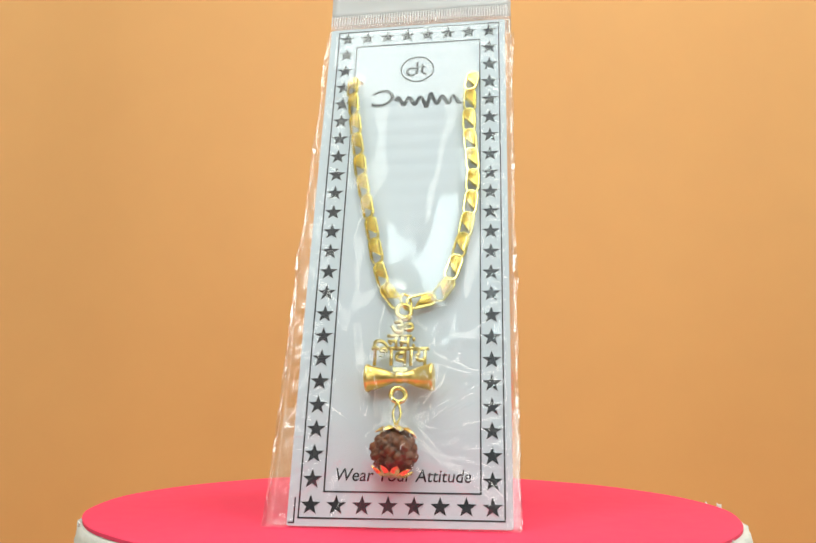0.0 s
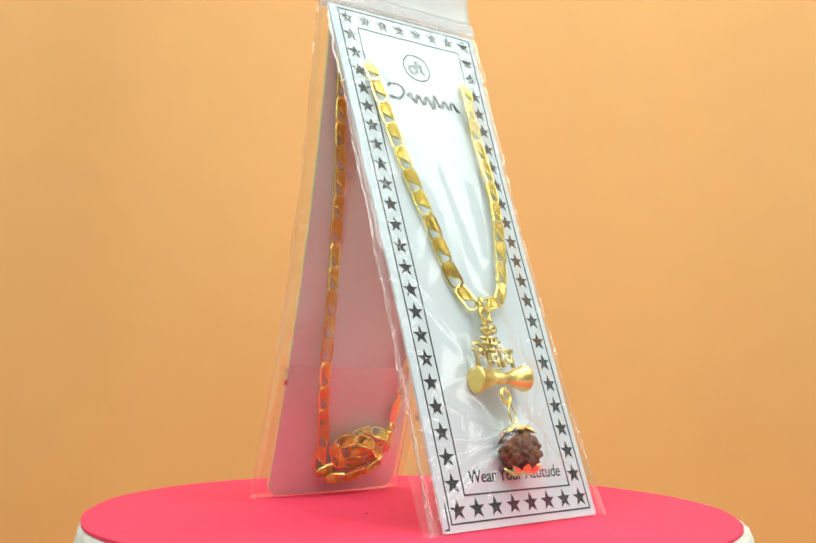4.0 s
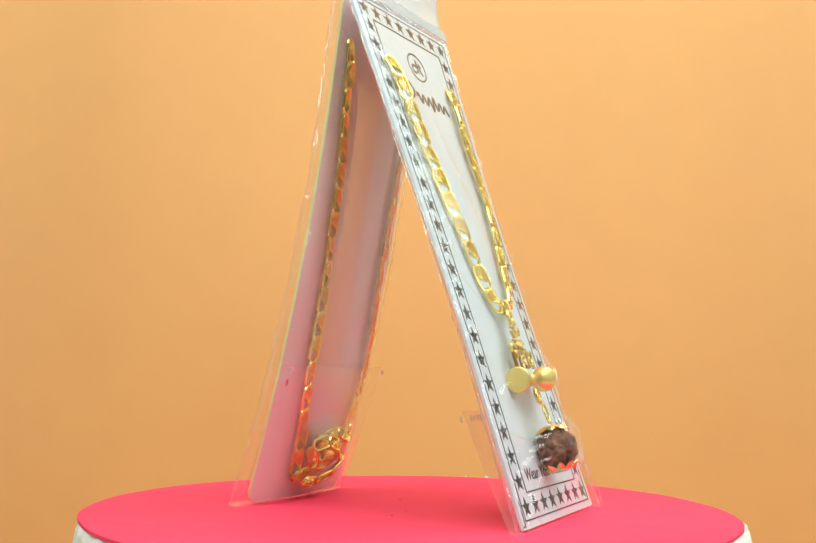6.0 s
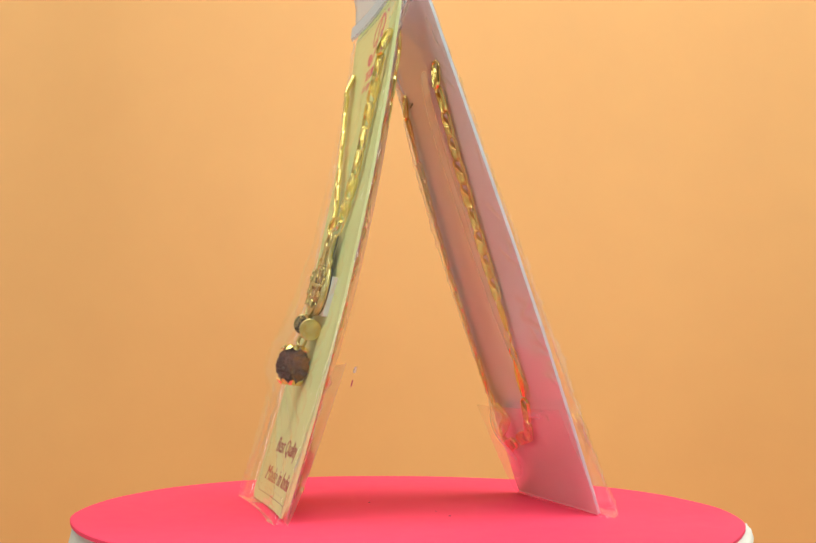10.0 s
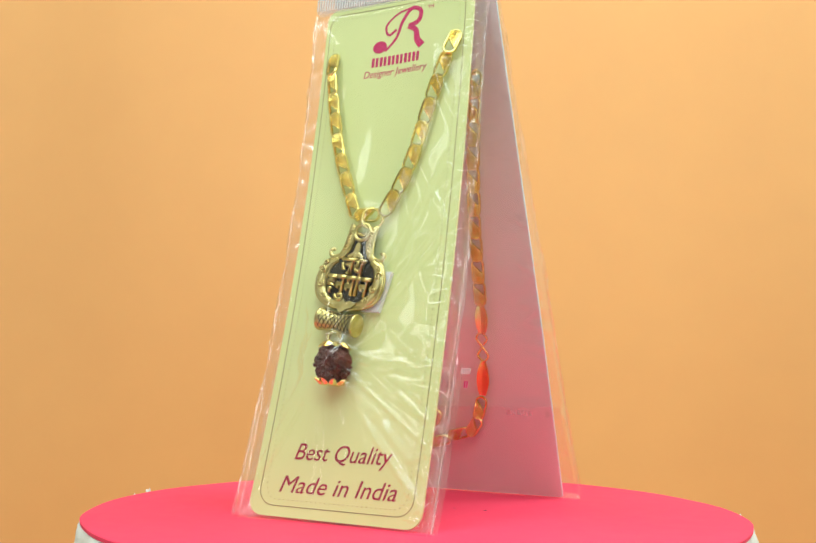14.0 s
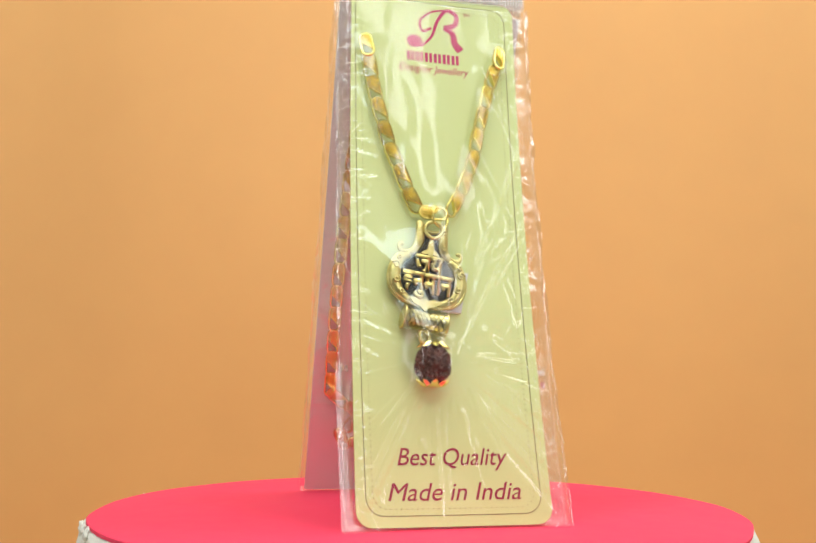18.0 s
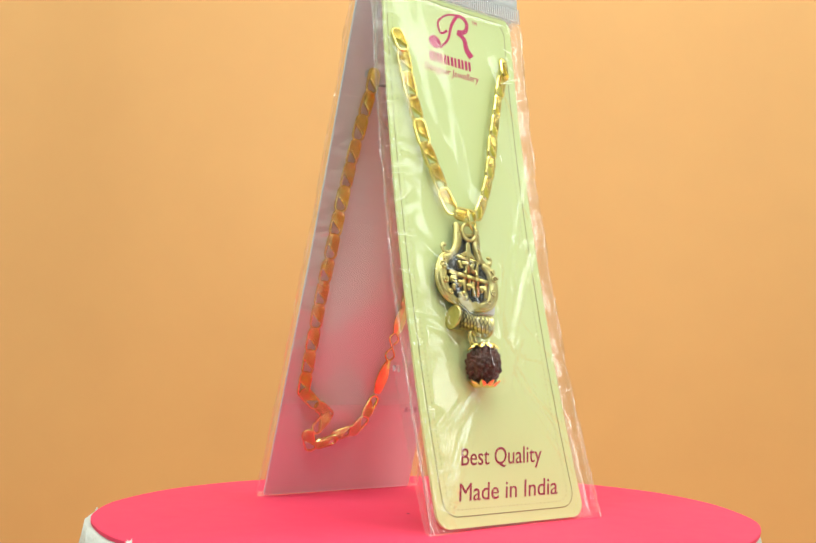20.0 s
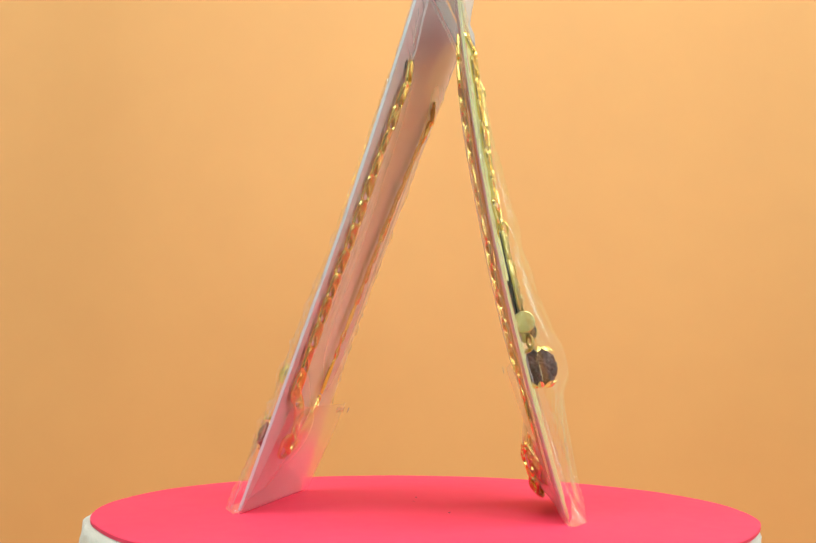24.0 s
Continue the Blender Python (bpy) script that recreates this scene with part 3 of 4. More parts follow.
def end_plate(parent, a, b, depth):
    """A flat tapered gold end piece."""
    a, b = Vector((a[0], depth, a[1])) * MM, Vector((b[0], depth, b[1])) * MM
    bm = bmesh.new()
    n = 8
    t = b - a
    s = Vector((-t.z, 0, t.x)).normalized()
    up = []
    dn = []
    for i in range(n + 1):
        w = (0.7 + 1.7 * math.sin(math.pi * min(1, 0.12 + i / n * 0.85))) * MM
        q = a + t * (i / n)
        up.append([bm.verts.new(q + s * w * k + Vector((0, -0.5 * MM * (1 - abs(k) * 0.6), 0))) for k in (-1, 0, 1)])
        dn.append([bm.verts.new(q + s * w * k + Vector((0, 0.5 * MM * (1 - abs(k) * 0.6), 0))) for k in (-1, 0, 1)])
    for i in range(n):
        for j in range(2):
            bm.faces.new((up[i][j], up[i][j + 1], up[i + 1][j + 1], up[i + 1][j]))
            bm.faces.new((dn[i][j], dn[i + 1][j], dn[i + 1][j + 1], dn[i][j + 1]))
        bm.faces.new((up[i][0], up[i + 1][0], dn[i + 1][0], dn[i][0]))
        bm.faces.new((up[i][2], dn[i][2], dn[i + 1][2], up[i + 1][2]))
    for i in (0, n):
        bm.faces.new((up[i][0], up[i][1], up[i][2], dn[i][2], dn[i][1], dn[i][0]))
    bmesh.ops.recalc_face_normals(bm, faces=bm.faces[:])
    part("end_plate", bm, M_GOLD, parent, "flat gold chain end piece")


def seed_bead(parent, c, r, seed, tilt, flat, material, look_of, lobes=1.2):
    """A knobbly seed bead between two caps of gold petals."""
    m = Matrix.Translation(Vector(c) * MM) @ Matrix.Diagonal((1, flat, 1, 1)) @ pose(0, 0, 0, *tilt)
    bm = bmesh.new()
    bmesh.ops.create_icosphere(bm, subdivisions=5, radius=1.0)
    for v in bm.verts:
        d = v.co.normalized()
        a = math.atan2(d.y, d.x)
        groove = abs(math.sin(2.5 * a)) ** 0.35
        q = d * 3.4 + Vector((seed, 0, 0))
        cell = noise.voronoi(q * lobes)[0]
        k = 0.80 + 0.08 * groove + 0.40 * min(0.45, cell[1] - cell[0]) ** 0.8 + 0.05 * noise.noise(q * 2.6)
        v.co = d * r * MM * k * (1.0 - 0.06 * d.z * d.z)
    bead = part("bead", bm, material, parent, look_of, True)
    bead.matrix_basis = m
    for sgn in (1, -1):
        bm = bmesh.new()
        k = 8
        R = r * 1.02 * MM
        top = bm.verts.new((0, 0, sgn * R * 1.0))
        rings = []
        for lat, half in ((0.28, 1.0), (0.52, 1.0), (0.72, 0.62), (0.90, 0.0)):
            row = []
            for i in range(k):
                a = 2 * math.pi * i / k
                for d in (-half, 0, half):
                    b = a + d * math.pi / k * 0.98
                    rr = R * (1.0 + (0.10 if d == 0 else 0.02) * (1 if lat > 0.4 else 0) + 0.03)
                    row.append(bm.verts.new((rr * math.sin(lat) * math.cos(b), rr * math.sin(lat) * math.sin(b), sgn * rr * math.cos(lat))))
            rings.append(row)
        for i in range(k * 3):
            bm.faces.new((top, rings[0][i], rings[0][(i + 1) % (k * 3)]))
        for a, b in zip(rings, rings[1:]):
            for i in range(k):
                for j in (0, 1):
                    q = i * 3 + j
                    bm.faces.new((a[q], b[q], b[q + 1], a[q + 1]))
        bmesh.ops.remove_doubles(bm, verts=bm.verts[:], dist=1e-6)
        r2 = bmesh.ops.extrude_face_region(bm, geom=bm.faces[:])
        for v in [g for g in r2["geom"] if isinstance(g, bmesh.types.BMVert)]:
            v.co *= 1.035
        bmesh.ops.recalc_face_normals(bm, faces=bm.faces[:])
        cap = part("petal_cap", bm, M_GOLD, parent, "gold petal cap on the bead")
        cap.matrix_basis = m


def ring(parent, c, r, wire, label, tilt=(0, 0, 0), material=None):
    bm = bmesh.new()
    tube(bm, circle((0, 0, 0), r * MM, 28), wire * MM, 8, True)
    ob = part("jump_ring", bm, material or M_GOLD, parent, label, True)
    ob.matrix_basis = Matrix.Translation(Vector(c) * MM) @ pose(0, 0, 0, *tilt)


def drum(parent, c, half, r_end, r_mid, material, tilt=(0, 0, 0), waist=1.32):
    """An hourglass hand drum lying on its side."""
    bm = bmesh.new()
    h, e, w = half * MM, r_end * MM, r_mid * MM
    prof = [(-h, e * 0.90), (-h * 0.985, e * 0.99), (-h * 0.95, e), (-h * 0.90, e), (-h * 0.88, e * 0.94), (-h * 0.5, w + (e - w) * 0.52), (-h * 0.14, w), (-h * 0.13, w * (1 + waist) / 2), (-h * 0.05, w * waist),
            (h * 0.05, w * waist), (h * 0.13, w * (1 + waist) / 2), (h * 0.14, w), (h * 0.5, w + (e - w) * 0.52), (h * 0.88, e * 0.94), (h * 0.90, e), (h * 0.95, e), (h * 0.985, e * 0.99), (h, e * 0.90)]
    lathe(bm, prof, 40, "x")
    body = part("drum", bm, material, parent, "small gold hourglass drum charm", False)
    for f in body.data.polygons:
        f.use_smooth = len(f.vertices) == 4
    body.matrix_basis = Matrix.Translation(Vector(c) * MM) @ pose(0, 0, 0, *tilt)
    return body


def white_necklace():
    nk = thing("necklace", "gold link necklace with drum charm and brown seed bead", "necklace", WHITE, "necklaces")
    F, B = -2.6, 2.4
    chain(nk, [(-21.4, -0.6, 142.5), (-21.6, F, 136.4), (-19.2, F, 118.0), (-16.4, F, 100.9), (-12.5, F, 83.8), (-8.9, F, 67.4), (-5.4, F, 59.5), (-2.0, F, 55.6)], -1, 1, 30)
    chain(nk, [(19.9, -0.6, 142.0), (18.8, F, 137.0), (18.3, F, 120.6), (19.5, F, 101.7), (17.6, F, 84.2), (13.2, F, 67.5), (9.5, F, 59.8), (3.9, F, 57.4), (0.2, F - 1, 56.4)], -1, 2, -4)
    chain(nk, [(19.9, 0.8, 141.8), (20.6, B, 136), (22.5, B, 118), (23.6, B, 101), (24.2, B, 83), (24.6, B, 66), (24.5, B, 48), (24.2, B, 27.5)], 1, 3, 8)
    chain(nk, [(23.9, B, 29.5), (17.5, B + 1, 24.2), (12.2, B, 21.1), (17.5, B + 2, 16.4), (18.2, B + 1, 10.9), (11.5, B + 2, 11.8), (5.5, B, 13.7), (-0.4, B, 15.2), (-4.4, B, 22.5), (-6.4, B, 28.0)], 1, 4, 12)
    end_plate(nk, (-6.8, 29.0), (-8.9, 41.8), B)
    hook(nk, (-9.0, 41.5), (-9.6, 52.4), B)
    end_plate(nk, (-10.0, 52.0), (-11.0, 63.0), B)
    chain(nk, [(-11.0, B, 63.0), (-12.2, B, 80), (-14.2, B, 100), (-17.0, B, 118.5), (-20.4, B, 136), (-21.2, 0.8, 141.6)], 1, 5, 12)
    bm = bmesh.new()
    loop = [(19.6, 0.8, 141.6), (20.4, 1.8, 146.0), (22.4, 1.6, 155.0), (23.6, 1.4, 162.0), (22.8, 1.4, 163.0), (22.0, 1.5, 156.0), (20.2, 1.8, 146.0), (19.8, 1.0, 142.0)]
    tube(bm, spline([(x * MM, y * MM, z * MM) for x, y, z in loop], 0.8 * MM), 0.28 * MM, 6)
    part("nylon_loop", bm, M_TAPE, nk, "thin pale nylon fastener loop", True)
    ring(nk, (-0.4, -3.6, 56.6), 2.4, 0.42, "gold jump ring on the chain", (0, 0, 55))
    ring(nk, (-0.8, -4.5, 53.0), 2.1, 0.72, "gold loop at the pendant's top", (0, 0, 10))
    y = -4.2 * MM
    part("pendant_word", words("ॐ", -4.6 * MM, 2.4 * MM, 45.4 * MM, 5.0 * MM, y, 0.0009, 0, 0.025), M_PALE, nk, "gold cut-out sacred syllable")
    part("pendant_word", words("नमः", -5.4 * MM, 2.9 * MM, 41.4 * MM, 4.4 * MM, y, 0.0009, 0, 0.02), M_PALE, nk, "gold cut-out lettering row")
    part("pendant_word", words("िशवाय", -9.8 * MM, 7.0 * MM, 36.2 * MM, 5.9 * MM, y, 0.0009, 0, 0.02), M_PALE, nk, "wide gold cut-out lettering row")
    bm = bmesh.new()
    box(bm, -1.5 * MM, -0.9 * MM, y + 0.0001, y + 0.0008, 41.6 * MM, 46.6 * MM)
    box(bm, -1.4 * MM, -0.6 * MM, y + 0.0001, y + 0.0008, 49.4 * MM, 51.2 * MM)
    box(bm, -3.4 * MM, 0.8 * MM, y + 0.0001, y + 0.0008, 34.4 * MM, 35.6 * MM)
    part("pendant_frame", bm, M_GOLD, nk, "thin gold bar behind the lettering")
    drum(nk, (-1.3, -5.0, 32.2), 9.9, 4.0, 1.35, M_DRUM, (0, 0, -2))
    ring(nk, (-1.4, -5.4, 26.8), 2.1, 0.72, "gold ring under the drum", (0, 0, 12))
    bm = bmesh.new()
    tube(bm, spline([(-1.4 * MM, -6.4 * MM, 24.6 * MM), (-2.6 * MM, -6.2 * MM, 21.4 * MM), (-1.7 * MM, -6.4 * MM, 17.4 * MM)], 0.6 * MM), 0.34 * MM, 6)
    tube(bm, spline([(-1.3 * MM, -6.2 * MM, 24.6 * MM), (-0.4 * MM, -6.6 * MM, 21.0 * MM), (-1.5 * MM, -6.6 * MM, 17.4 * MM)], 0.6 * MM), 0.34 * MM, 6)
    part("wire_loop", bm, M_GOLD, nk, "pale gold wire loop", True)
    seed_bead(nk, (-1.8, -6.2, 10.2), 6.5, 1.7, (4, 3, 20), 0.9, M_SEED, "knobbly brown seed bead with dark fissures", 0.75)
    on_table(nk, WHITE)


def yellow_necklace():
    nk = thing("necklace", "gold link necklace with antique mace pendant and brown seed bead", "necklace", YELLOW, "necklaces")
    F, B = -2.6, 2.4
    chain(nk, [(-22.4, -0.6, 136.2), (-22.0, F, 131.0), (-20.4, F, 120.0), (-17.6, F, 107.7), (-15.3, F, 99.2), (-12.1, F, 90.9), (-8.8, F, 82.4), (-6.4, F, 77.4)], -1, 11, 12)
    chain(nk, [(-6.0, F - 0.6, 77.4), (2.4, F - 0.6, 77.0)], -1, 17, 4)
    chain(nk, [(23.3, -0.6, 137.4), (22.4, F, 132.6), (19.0, F, 123.4), (14.6, F, 107.3), (12.5, F, 98.3), (9.9, F, 90.3), (6.2, F, 82.4), (3.2, F, 77.2)], -1, 12, -16)
    chain(nk, [(23.3, 0.8, 139.6), (23.2, B, 131.0), (22.5, B, 115.4), (20.4, B, 98.1), (19.3, B, 80.4), (17.9, B, 63.5), (16.5, B, 45.6), (15.3, B, 28.4), (12.0, B, 7.3)], 1, 13, 2)
    chain(nk, [(11.8, B, 9.5), (11.1, B + 1, -6.5), (5.0, B + 2, -3.0), (-1.0, B + 1, -4.6), (-10.0, B + 2, -1.8), (-18.4, B + 1, 1.5), (-13.0, B + 3, 6.6), (-4.0, B + 2, 7.0), (3.0, B + 3, 2.6), (-6.0, B + 3.5, 0.6), (-16.0, B + 2, 4.0), (-20.0, B, 9.6)], 1, 14, 20)
    chain(nk, [(9.0, B + 3, -8.0), (1.0, B + 3, -8.6), (-7.0, B + 4, -6.0), (-14.0, B + 3, -3.0), (-8.0, B + 4, 3.0), (0.0, B + 4, 5.4), (8.0, B + 3, 3.0), (4.0, B + 4, -4.0)], 1, 16, 25)
    end_plate(nk, (-20.0, 9.6), (-21.6, 19.6), B)
    hook(nk, (-21.6, 19.4), (-22.4, 29.0), B)
    chain(nk, [(-22.5, B, 28.6), (-22.4, B, 38.0), (-20.6, B, 52.2), (-18.8, B, 71.7), (-19.4, B, 100.0), (-21.4, B, 125.0), (-22.4, 0.8, 137.6)], 1, 15, 10)
    ring(nk, (0.2, -3.4, 75.8), 3.3, 0.42, "thin gold jump ring on the chain", (0, 0, 30))
    ring(nk, (-2.3, -4.0, 71.2), 2.7, 0.62, "antique gold loop at the pendant's top", (0, 0, 0), M_ANTIQUE)
    # mace-shaped plate, leaning a little on its loop
    half = [(0.0, 70.4), (2.6, 71.2), (4.5, 73.6), (4.3, 70.0), (4.6, 66.4), (6.0, 63.6), (8.4, 62.4), (10.6, 60.0), (11.9, 56.4), (11.7, 52.4), (10.0, 49.2), (6.8, 47.4), (3.0, 46.6), (0.0, 46.4)]
    right = spline([(x, 0, z) for x, z in half], 0.8)
    cx = -2.6
    lean = Matrix.Translation((-2.3 * MM, 0, 71.2 * MM)) @ Matrix.Rotation(radians(8.5), 4, "Y") @ Matrix.Translation((2.3 * MM, 0, -71.2 * MM))

    def leaning(bm):
        bm.transform(lean)
        return bm

    shape = [((cx + q.x) * MM, q.z * MM) for q in right] + [((cx - q.x) * MM, q.z * MM) for q in right[::-1][1:-1]]
    bm = bmesh.new()
    plate(bm, shape, -3.2 * MM, -2.0 * MM)
    part("pendant_plate", leaning(bm), M_DARK, nk, "blackened recessed pendant plate")
    bm = bmesh.new()
    tube(bm, [Vector((x, -3.1 * MM, z)) for x, z in shape], 0.62 * MM, 8, True)
    part("pendant_rim", leaning(bm), M_ANTIQUE, nk, "antique gold raised rim", True)
    for s in (1, -1):
        bm = bmesh.new()
        # horn, fat crescent and a curled bud
        for pts, r in (([(3.9, 73.2), (3.7, 69.5), (4.0, 66.2), (5.4, 63.4), (7.6, 61.8)], lambda u: (0.5 + 1.15 * math.sin(math.pi * min(1, 0.15 + u * 0.8))) * MM),
                       ([(6.2, 62.0), (8.8, 60.2), (10.2, 56.8), (10.0, 53.2), (8.4, 50.0), (5.6, 48.2), (3.2, 47.8)], lambda u: (0.5 + 1.5 * math.sin(math.pi * min(1, 0.12 + u * 0.8))) * MM),
                       ([(7.4, 62.6), (9.2, 62.8), (9.9, 64.3), (9.0, 65.1), (8.3, 64.4)], lambda u: (0.75 - 0.2 * u) * MM)):
            line = [Vector(((cx + s * q.x) * MM, -3.3 * MM, q.z * MM)) for q in spline([(x, 0, z) for x, z in pts], 0.5)]
            n0 = len(bm.verts)
            tube(bm, line, r, 9)
            bm.verts.ensure_lookup_table()
            for v in bm.verts[n0:]:
                v.co.y = -3.3 * MM + (v.co.y + 3.3 * MM) * 0.6
        part("scroll", leaning(bm), M_ANTIQUE, nk, "antique gold crescent and horn relief", True)
        bm = bmesh.new()
        for ox, oz, rr, a0 in ((10.2, 57.6, 1.35, 0.3), (9.7, 53.2, 1.25, 2.0), (7.6, 49.9, 0.95, 3.4), (9.4, 60.2, 0.8, 5.0)):
            curl = []
            for i in range(15):
                a = a0 + i * 0.55
                q = rr * (1 - i / 17)
                curl.append(Vector(((cx + s * (ox + q * math.cos(a))) * MM, -4.55 * MM, (oz + q * math.sin(a)) * MM)))
            tube(bm, curl, 0.30 * MM, 6)
        for i in range(7):
            u = i / 6
            tube(bm, [Vector(((cx + s * (3.2 + 1.2 * k + 0.4 * u)) * MM, -4.3 * MM, (71.6 - 6.2 * u - 0.5 * k) * MM)) for k in (0, 1)], 0.2 * MM, 5)
        part("curl_relief", leaning(bm), M_ANTIQUE, nk, "fine antique gold curls in relief", True)
    bm = bmesh.new()
    plate(bm, [((cx + x) * MM, z * MM) for x, z in ((-1.0, 64.6), (-3.0, 63.2), (-2.6, 62.6), (-0.8, 63.0), (-0.8, 61.6), (0.8, 61.6), (0.8, 63.0), (2.6, 62.6), (3.0, 63.2), (1.0, 64.6), (0.8, 67.0), (0.0, 68.2), (-0.8, 67.0))], -4.3 * MM, -3.2 * MM)
    bmesh.ops.bevel(bm, geom=bm.edges[:], offset=0.15 * MM, segments=1, affect="EDGES")
    part("spear_relief", leaning(bm), M_ANTIQUE, nk, "antique gold pointed relief")
    part("pendant_word", leaning(words("जय", (cx - 4.4) * MM, (cx + 4.4) * MM, 57.2 * MM, 5.6 * MM, -3.2 * MM, 0.0012, 0, 0.03)), M_PALE, nk, "raised antique gold lettering row")
    part("pendant_word", leaning(words("हनुमान", (cx - 7.9) * MM, (cx + 7.9) * MM, 50.9 * MM, 6.2 * MM, -3.2 * MM, 0.0013, 0, 0.03)), M_PALE, nk, "wide raised antique gold lettering row")
    bm = bmesh.new()
    plate(bm, [((cx + x) * MM, z * MM) for x, z in ((-5.0, 48.4), (-2.4, 49.0), (-1.0, 48.2), (0, 49.4), (1.0, 48.2), (2.4, 49.0), (5.0, 48.4), (3.4, 46.8), (1.6, 46.2), (0.0, 44.9), (-1.6, 46.2), (-3.4, 46.8))], -4.3 * MM, -3.0 * MM)
    part("leaf_relief", leaning(bm), M_ANTIQUE, nk, "antique gold leaf relief")
    d = drum(nk, (-6.6, -3.7, 42.2), 6.9, 3.6, 2.6, M_ANTIQUE, (0, 11, 0), 1.0)
    bm = bmesh.new()
    for i in range(-5, 6):
        for s in (1, -1):
            pts = []
            for j in range(9):
                a = -1.2 + 2.4 * j / 8
                x = i * 1.4 + s * a * 1.7
                if abs(x) < 6.0:
                    r = float(np.interp(abs(x), (0.97, 3.45, 6.07), (2.6, 3.12, 3.38))) + 0.03
                    pts.append(Vector((x * MM, -r * math.cos(a) * MM, r * math.sin(a) * MM)))
            if len(pts) > 2:
                tube(bm, pts, 0.13 * MM, 5)
    lat = part("lattice", bm, M_DARK, nk, "dark engraved diamond lattice on the drum")
    lat.matrix_basis = d.matrix_basis
    ring(nk, (-7.0, -4.2, 37.2), 1.9, 0.6, "antique gold ring over the bead", (0, 0, 25), M_ANTIQUE)
    seed_bead(nk, (-5.2, -5.3, 28.8), 6.3, 5.3, (8, -4, 40), 0.64, M_BEAD, "knobbly dark maroon seed bead")
    on_table(nk, YELLOW)
    tp = thing("foam_tape", "small white foam tape square behind the pendant", "tape", YELLOW)
    bm = bmesh.new()
    plate(bm, [(x * MM, z * MM) for x, z in ((1.4, 59.0), (8.7, 58.4), (5.7, 45.8), (-0.6, 46.2))], -2.0 * MM, FACE)
    part("pad", bm, M_TAPE, tp)
    on_table(tp, YELLOW)


white_necklace()
yellow_necklace()


# ---- bags ----
def drape(nu, nv, x0, x1, z0, z1, tops, floor, foot=0.0):
    """Height of a film stretched over bumps: it rests on them and spans between."""
    xs, zs = np.linspace(x0, x1, nu), np.linspace(z0, z1, nv)
    X, Z = np.meshgrid(xs, zs)
    low = np.full(X.shape, floor)
    for cx, cz, rx, rz, h in tops:
        d = ((X - cx) / rx) ** 2 + ((Z - cz) / rz) ** 2
        low = np.maximum(low, h * np.sqrt(np.maximum(0, 1 - d ** 3)))
    low = np.maximum(low, foot * (1 - (Z - z0) / 12))
    edge = np.minimum(np.minimum((X - x0), (x1 - X)) / 3.0, np.minimum((Z - z0) + 3.0 * (foot > 0), (z1 - Z)) / 3.0)
    low = np.where(edge <= 0.0, 0.05, low * np.minimum(1, edge + 0.15))
    h = low.copy()
    for i in range(500):
        a = h.copy()
        a[1:-1, 1:-1] = 0.25 * (h[:-2, 1:-1] + h[2:, 1:-1] + h[1:-1, :-2] + h[1:-1, 2:])
        h = np.maximum(low, a)
    # stiff film also spans straight from top to top, like a tent
    tent = h.copy()
    for i in range(3 * (foot > 0)):
        for step in (128, 64, 32, 16, 8, 4, 2, 1):
            for dj, di in ((1, 0), (0, 1), (1, 1), (1, -1), (2, 1), (2, -1)):
                a, b = step * dj, step * di
                if 2 * a >= nv or 2 * abs(b) >= nu:
                    continue
                hi, lo = slice(2 * a, nv), slice(0, nv - 2 * a)
                ci, co = (slice(2 * b, nu), slice(0, nu - 2 * b)) if b >= 0 else (slice(0, nu + 2 * b), slice(-2 * b, nu))
                mid = tent[a:nv - a, abs(b):nu - abs(b)]
                np.maximum(mid, 0.5 * (tent[hi, ci] + tent[lo, co]), out=mid)
    h = 0.3 * h + 0.7 * tent
    for i in range(6):
        h[1:-1, 1:-1] = 0.5 * h[1:-1, 1:-1] + 0.125 * (h[:-2, 1:-1] + h[2:, 1:-1] + h[1:-1, :-2] + h[1:-1, 2:])
    return X, Z, h


def creases(X, Z, lines):
    """Sharp folds in the film: (x0, z0, x1, z1, height, width)."""
    out = np.zeros(X.shape)
    for ax, az, bx, bz, h, w in lines:
        dx, dz = bx - ax, bz - az
        L = dx * dx + dz * dz
        t = np.clip(((X - ax) * dx + (Z - az) * dz) / L, 0, 1)
        d = np.hypot(X - ax - t * dx, Z - az - t * dz)
        out += h * np.exp(-(d / w) ** 2) * np.sin(np.pi * np.clip(t, 0.03, 0.97)) ** 0.5
    return out


def sheet(name, X, Z, Y, material, parent, label):
    nv, nu = X.shape
    co = np.stack([X, Y, Z], -1).reshape(-1, 3) * MM
    faces = [(j * nu + i, j * nu + i + 1, (j + 1) * nu + i + 1, (j + 1) * nu + i) for j in range(nv - 1) for i in range(nu - 1)]
    me = bpy.data.meshes.new(name)
    me.from_pydata(co.tolist(), [], faces)
    me.materials.append(material)
    for f in me.polygons:
        f.use_smooth = True
    ob = new(name, me)
    ob.parent = parent
    ob.visible_shadow = False
    return tagged(ob, label)


def ripple(X, Z, seed, a, b, amp):
    out = np.zeros(X.shape)
    for j in range(X.shape[0]):
        for i in range(X.shape[1]):
            out[j, i] = noise.noise(Vector((X[j, i] * a + seed, Z[j, i] * b, seed * 2.0)))
    return out * amp


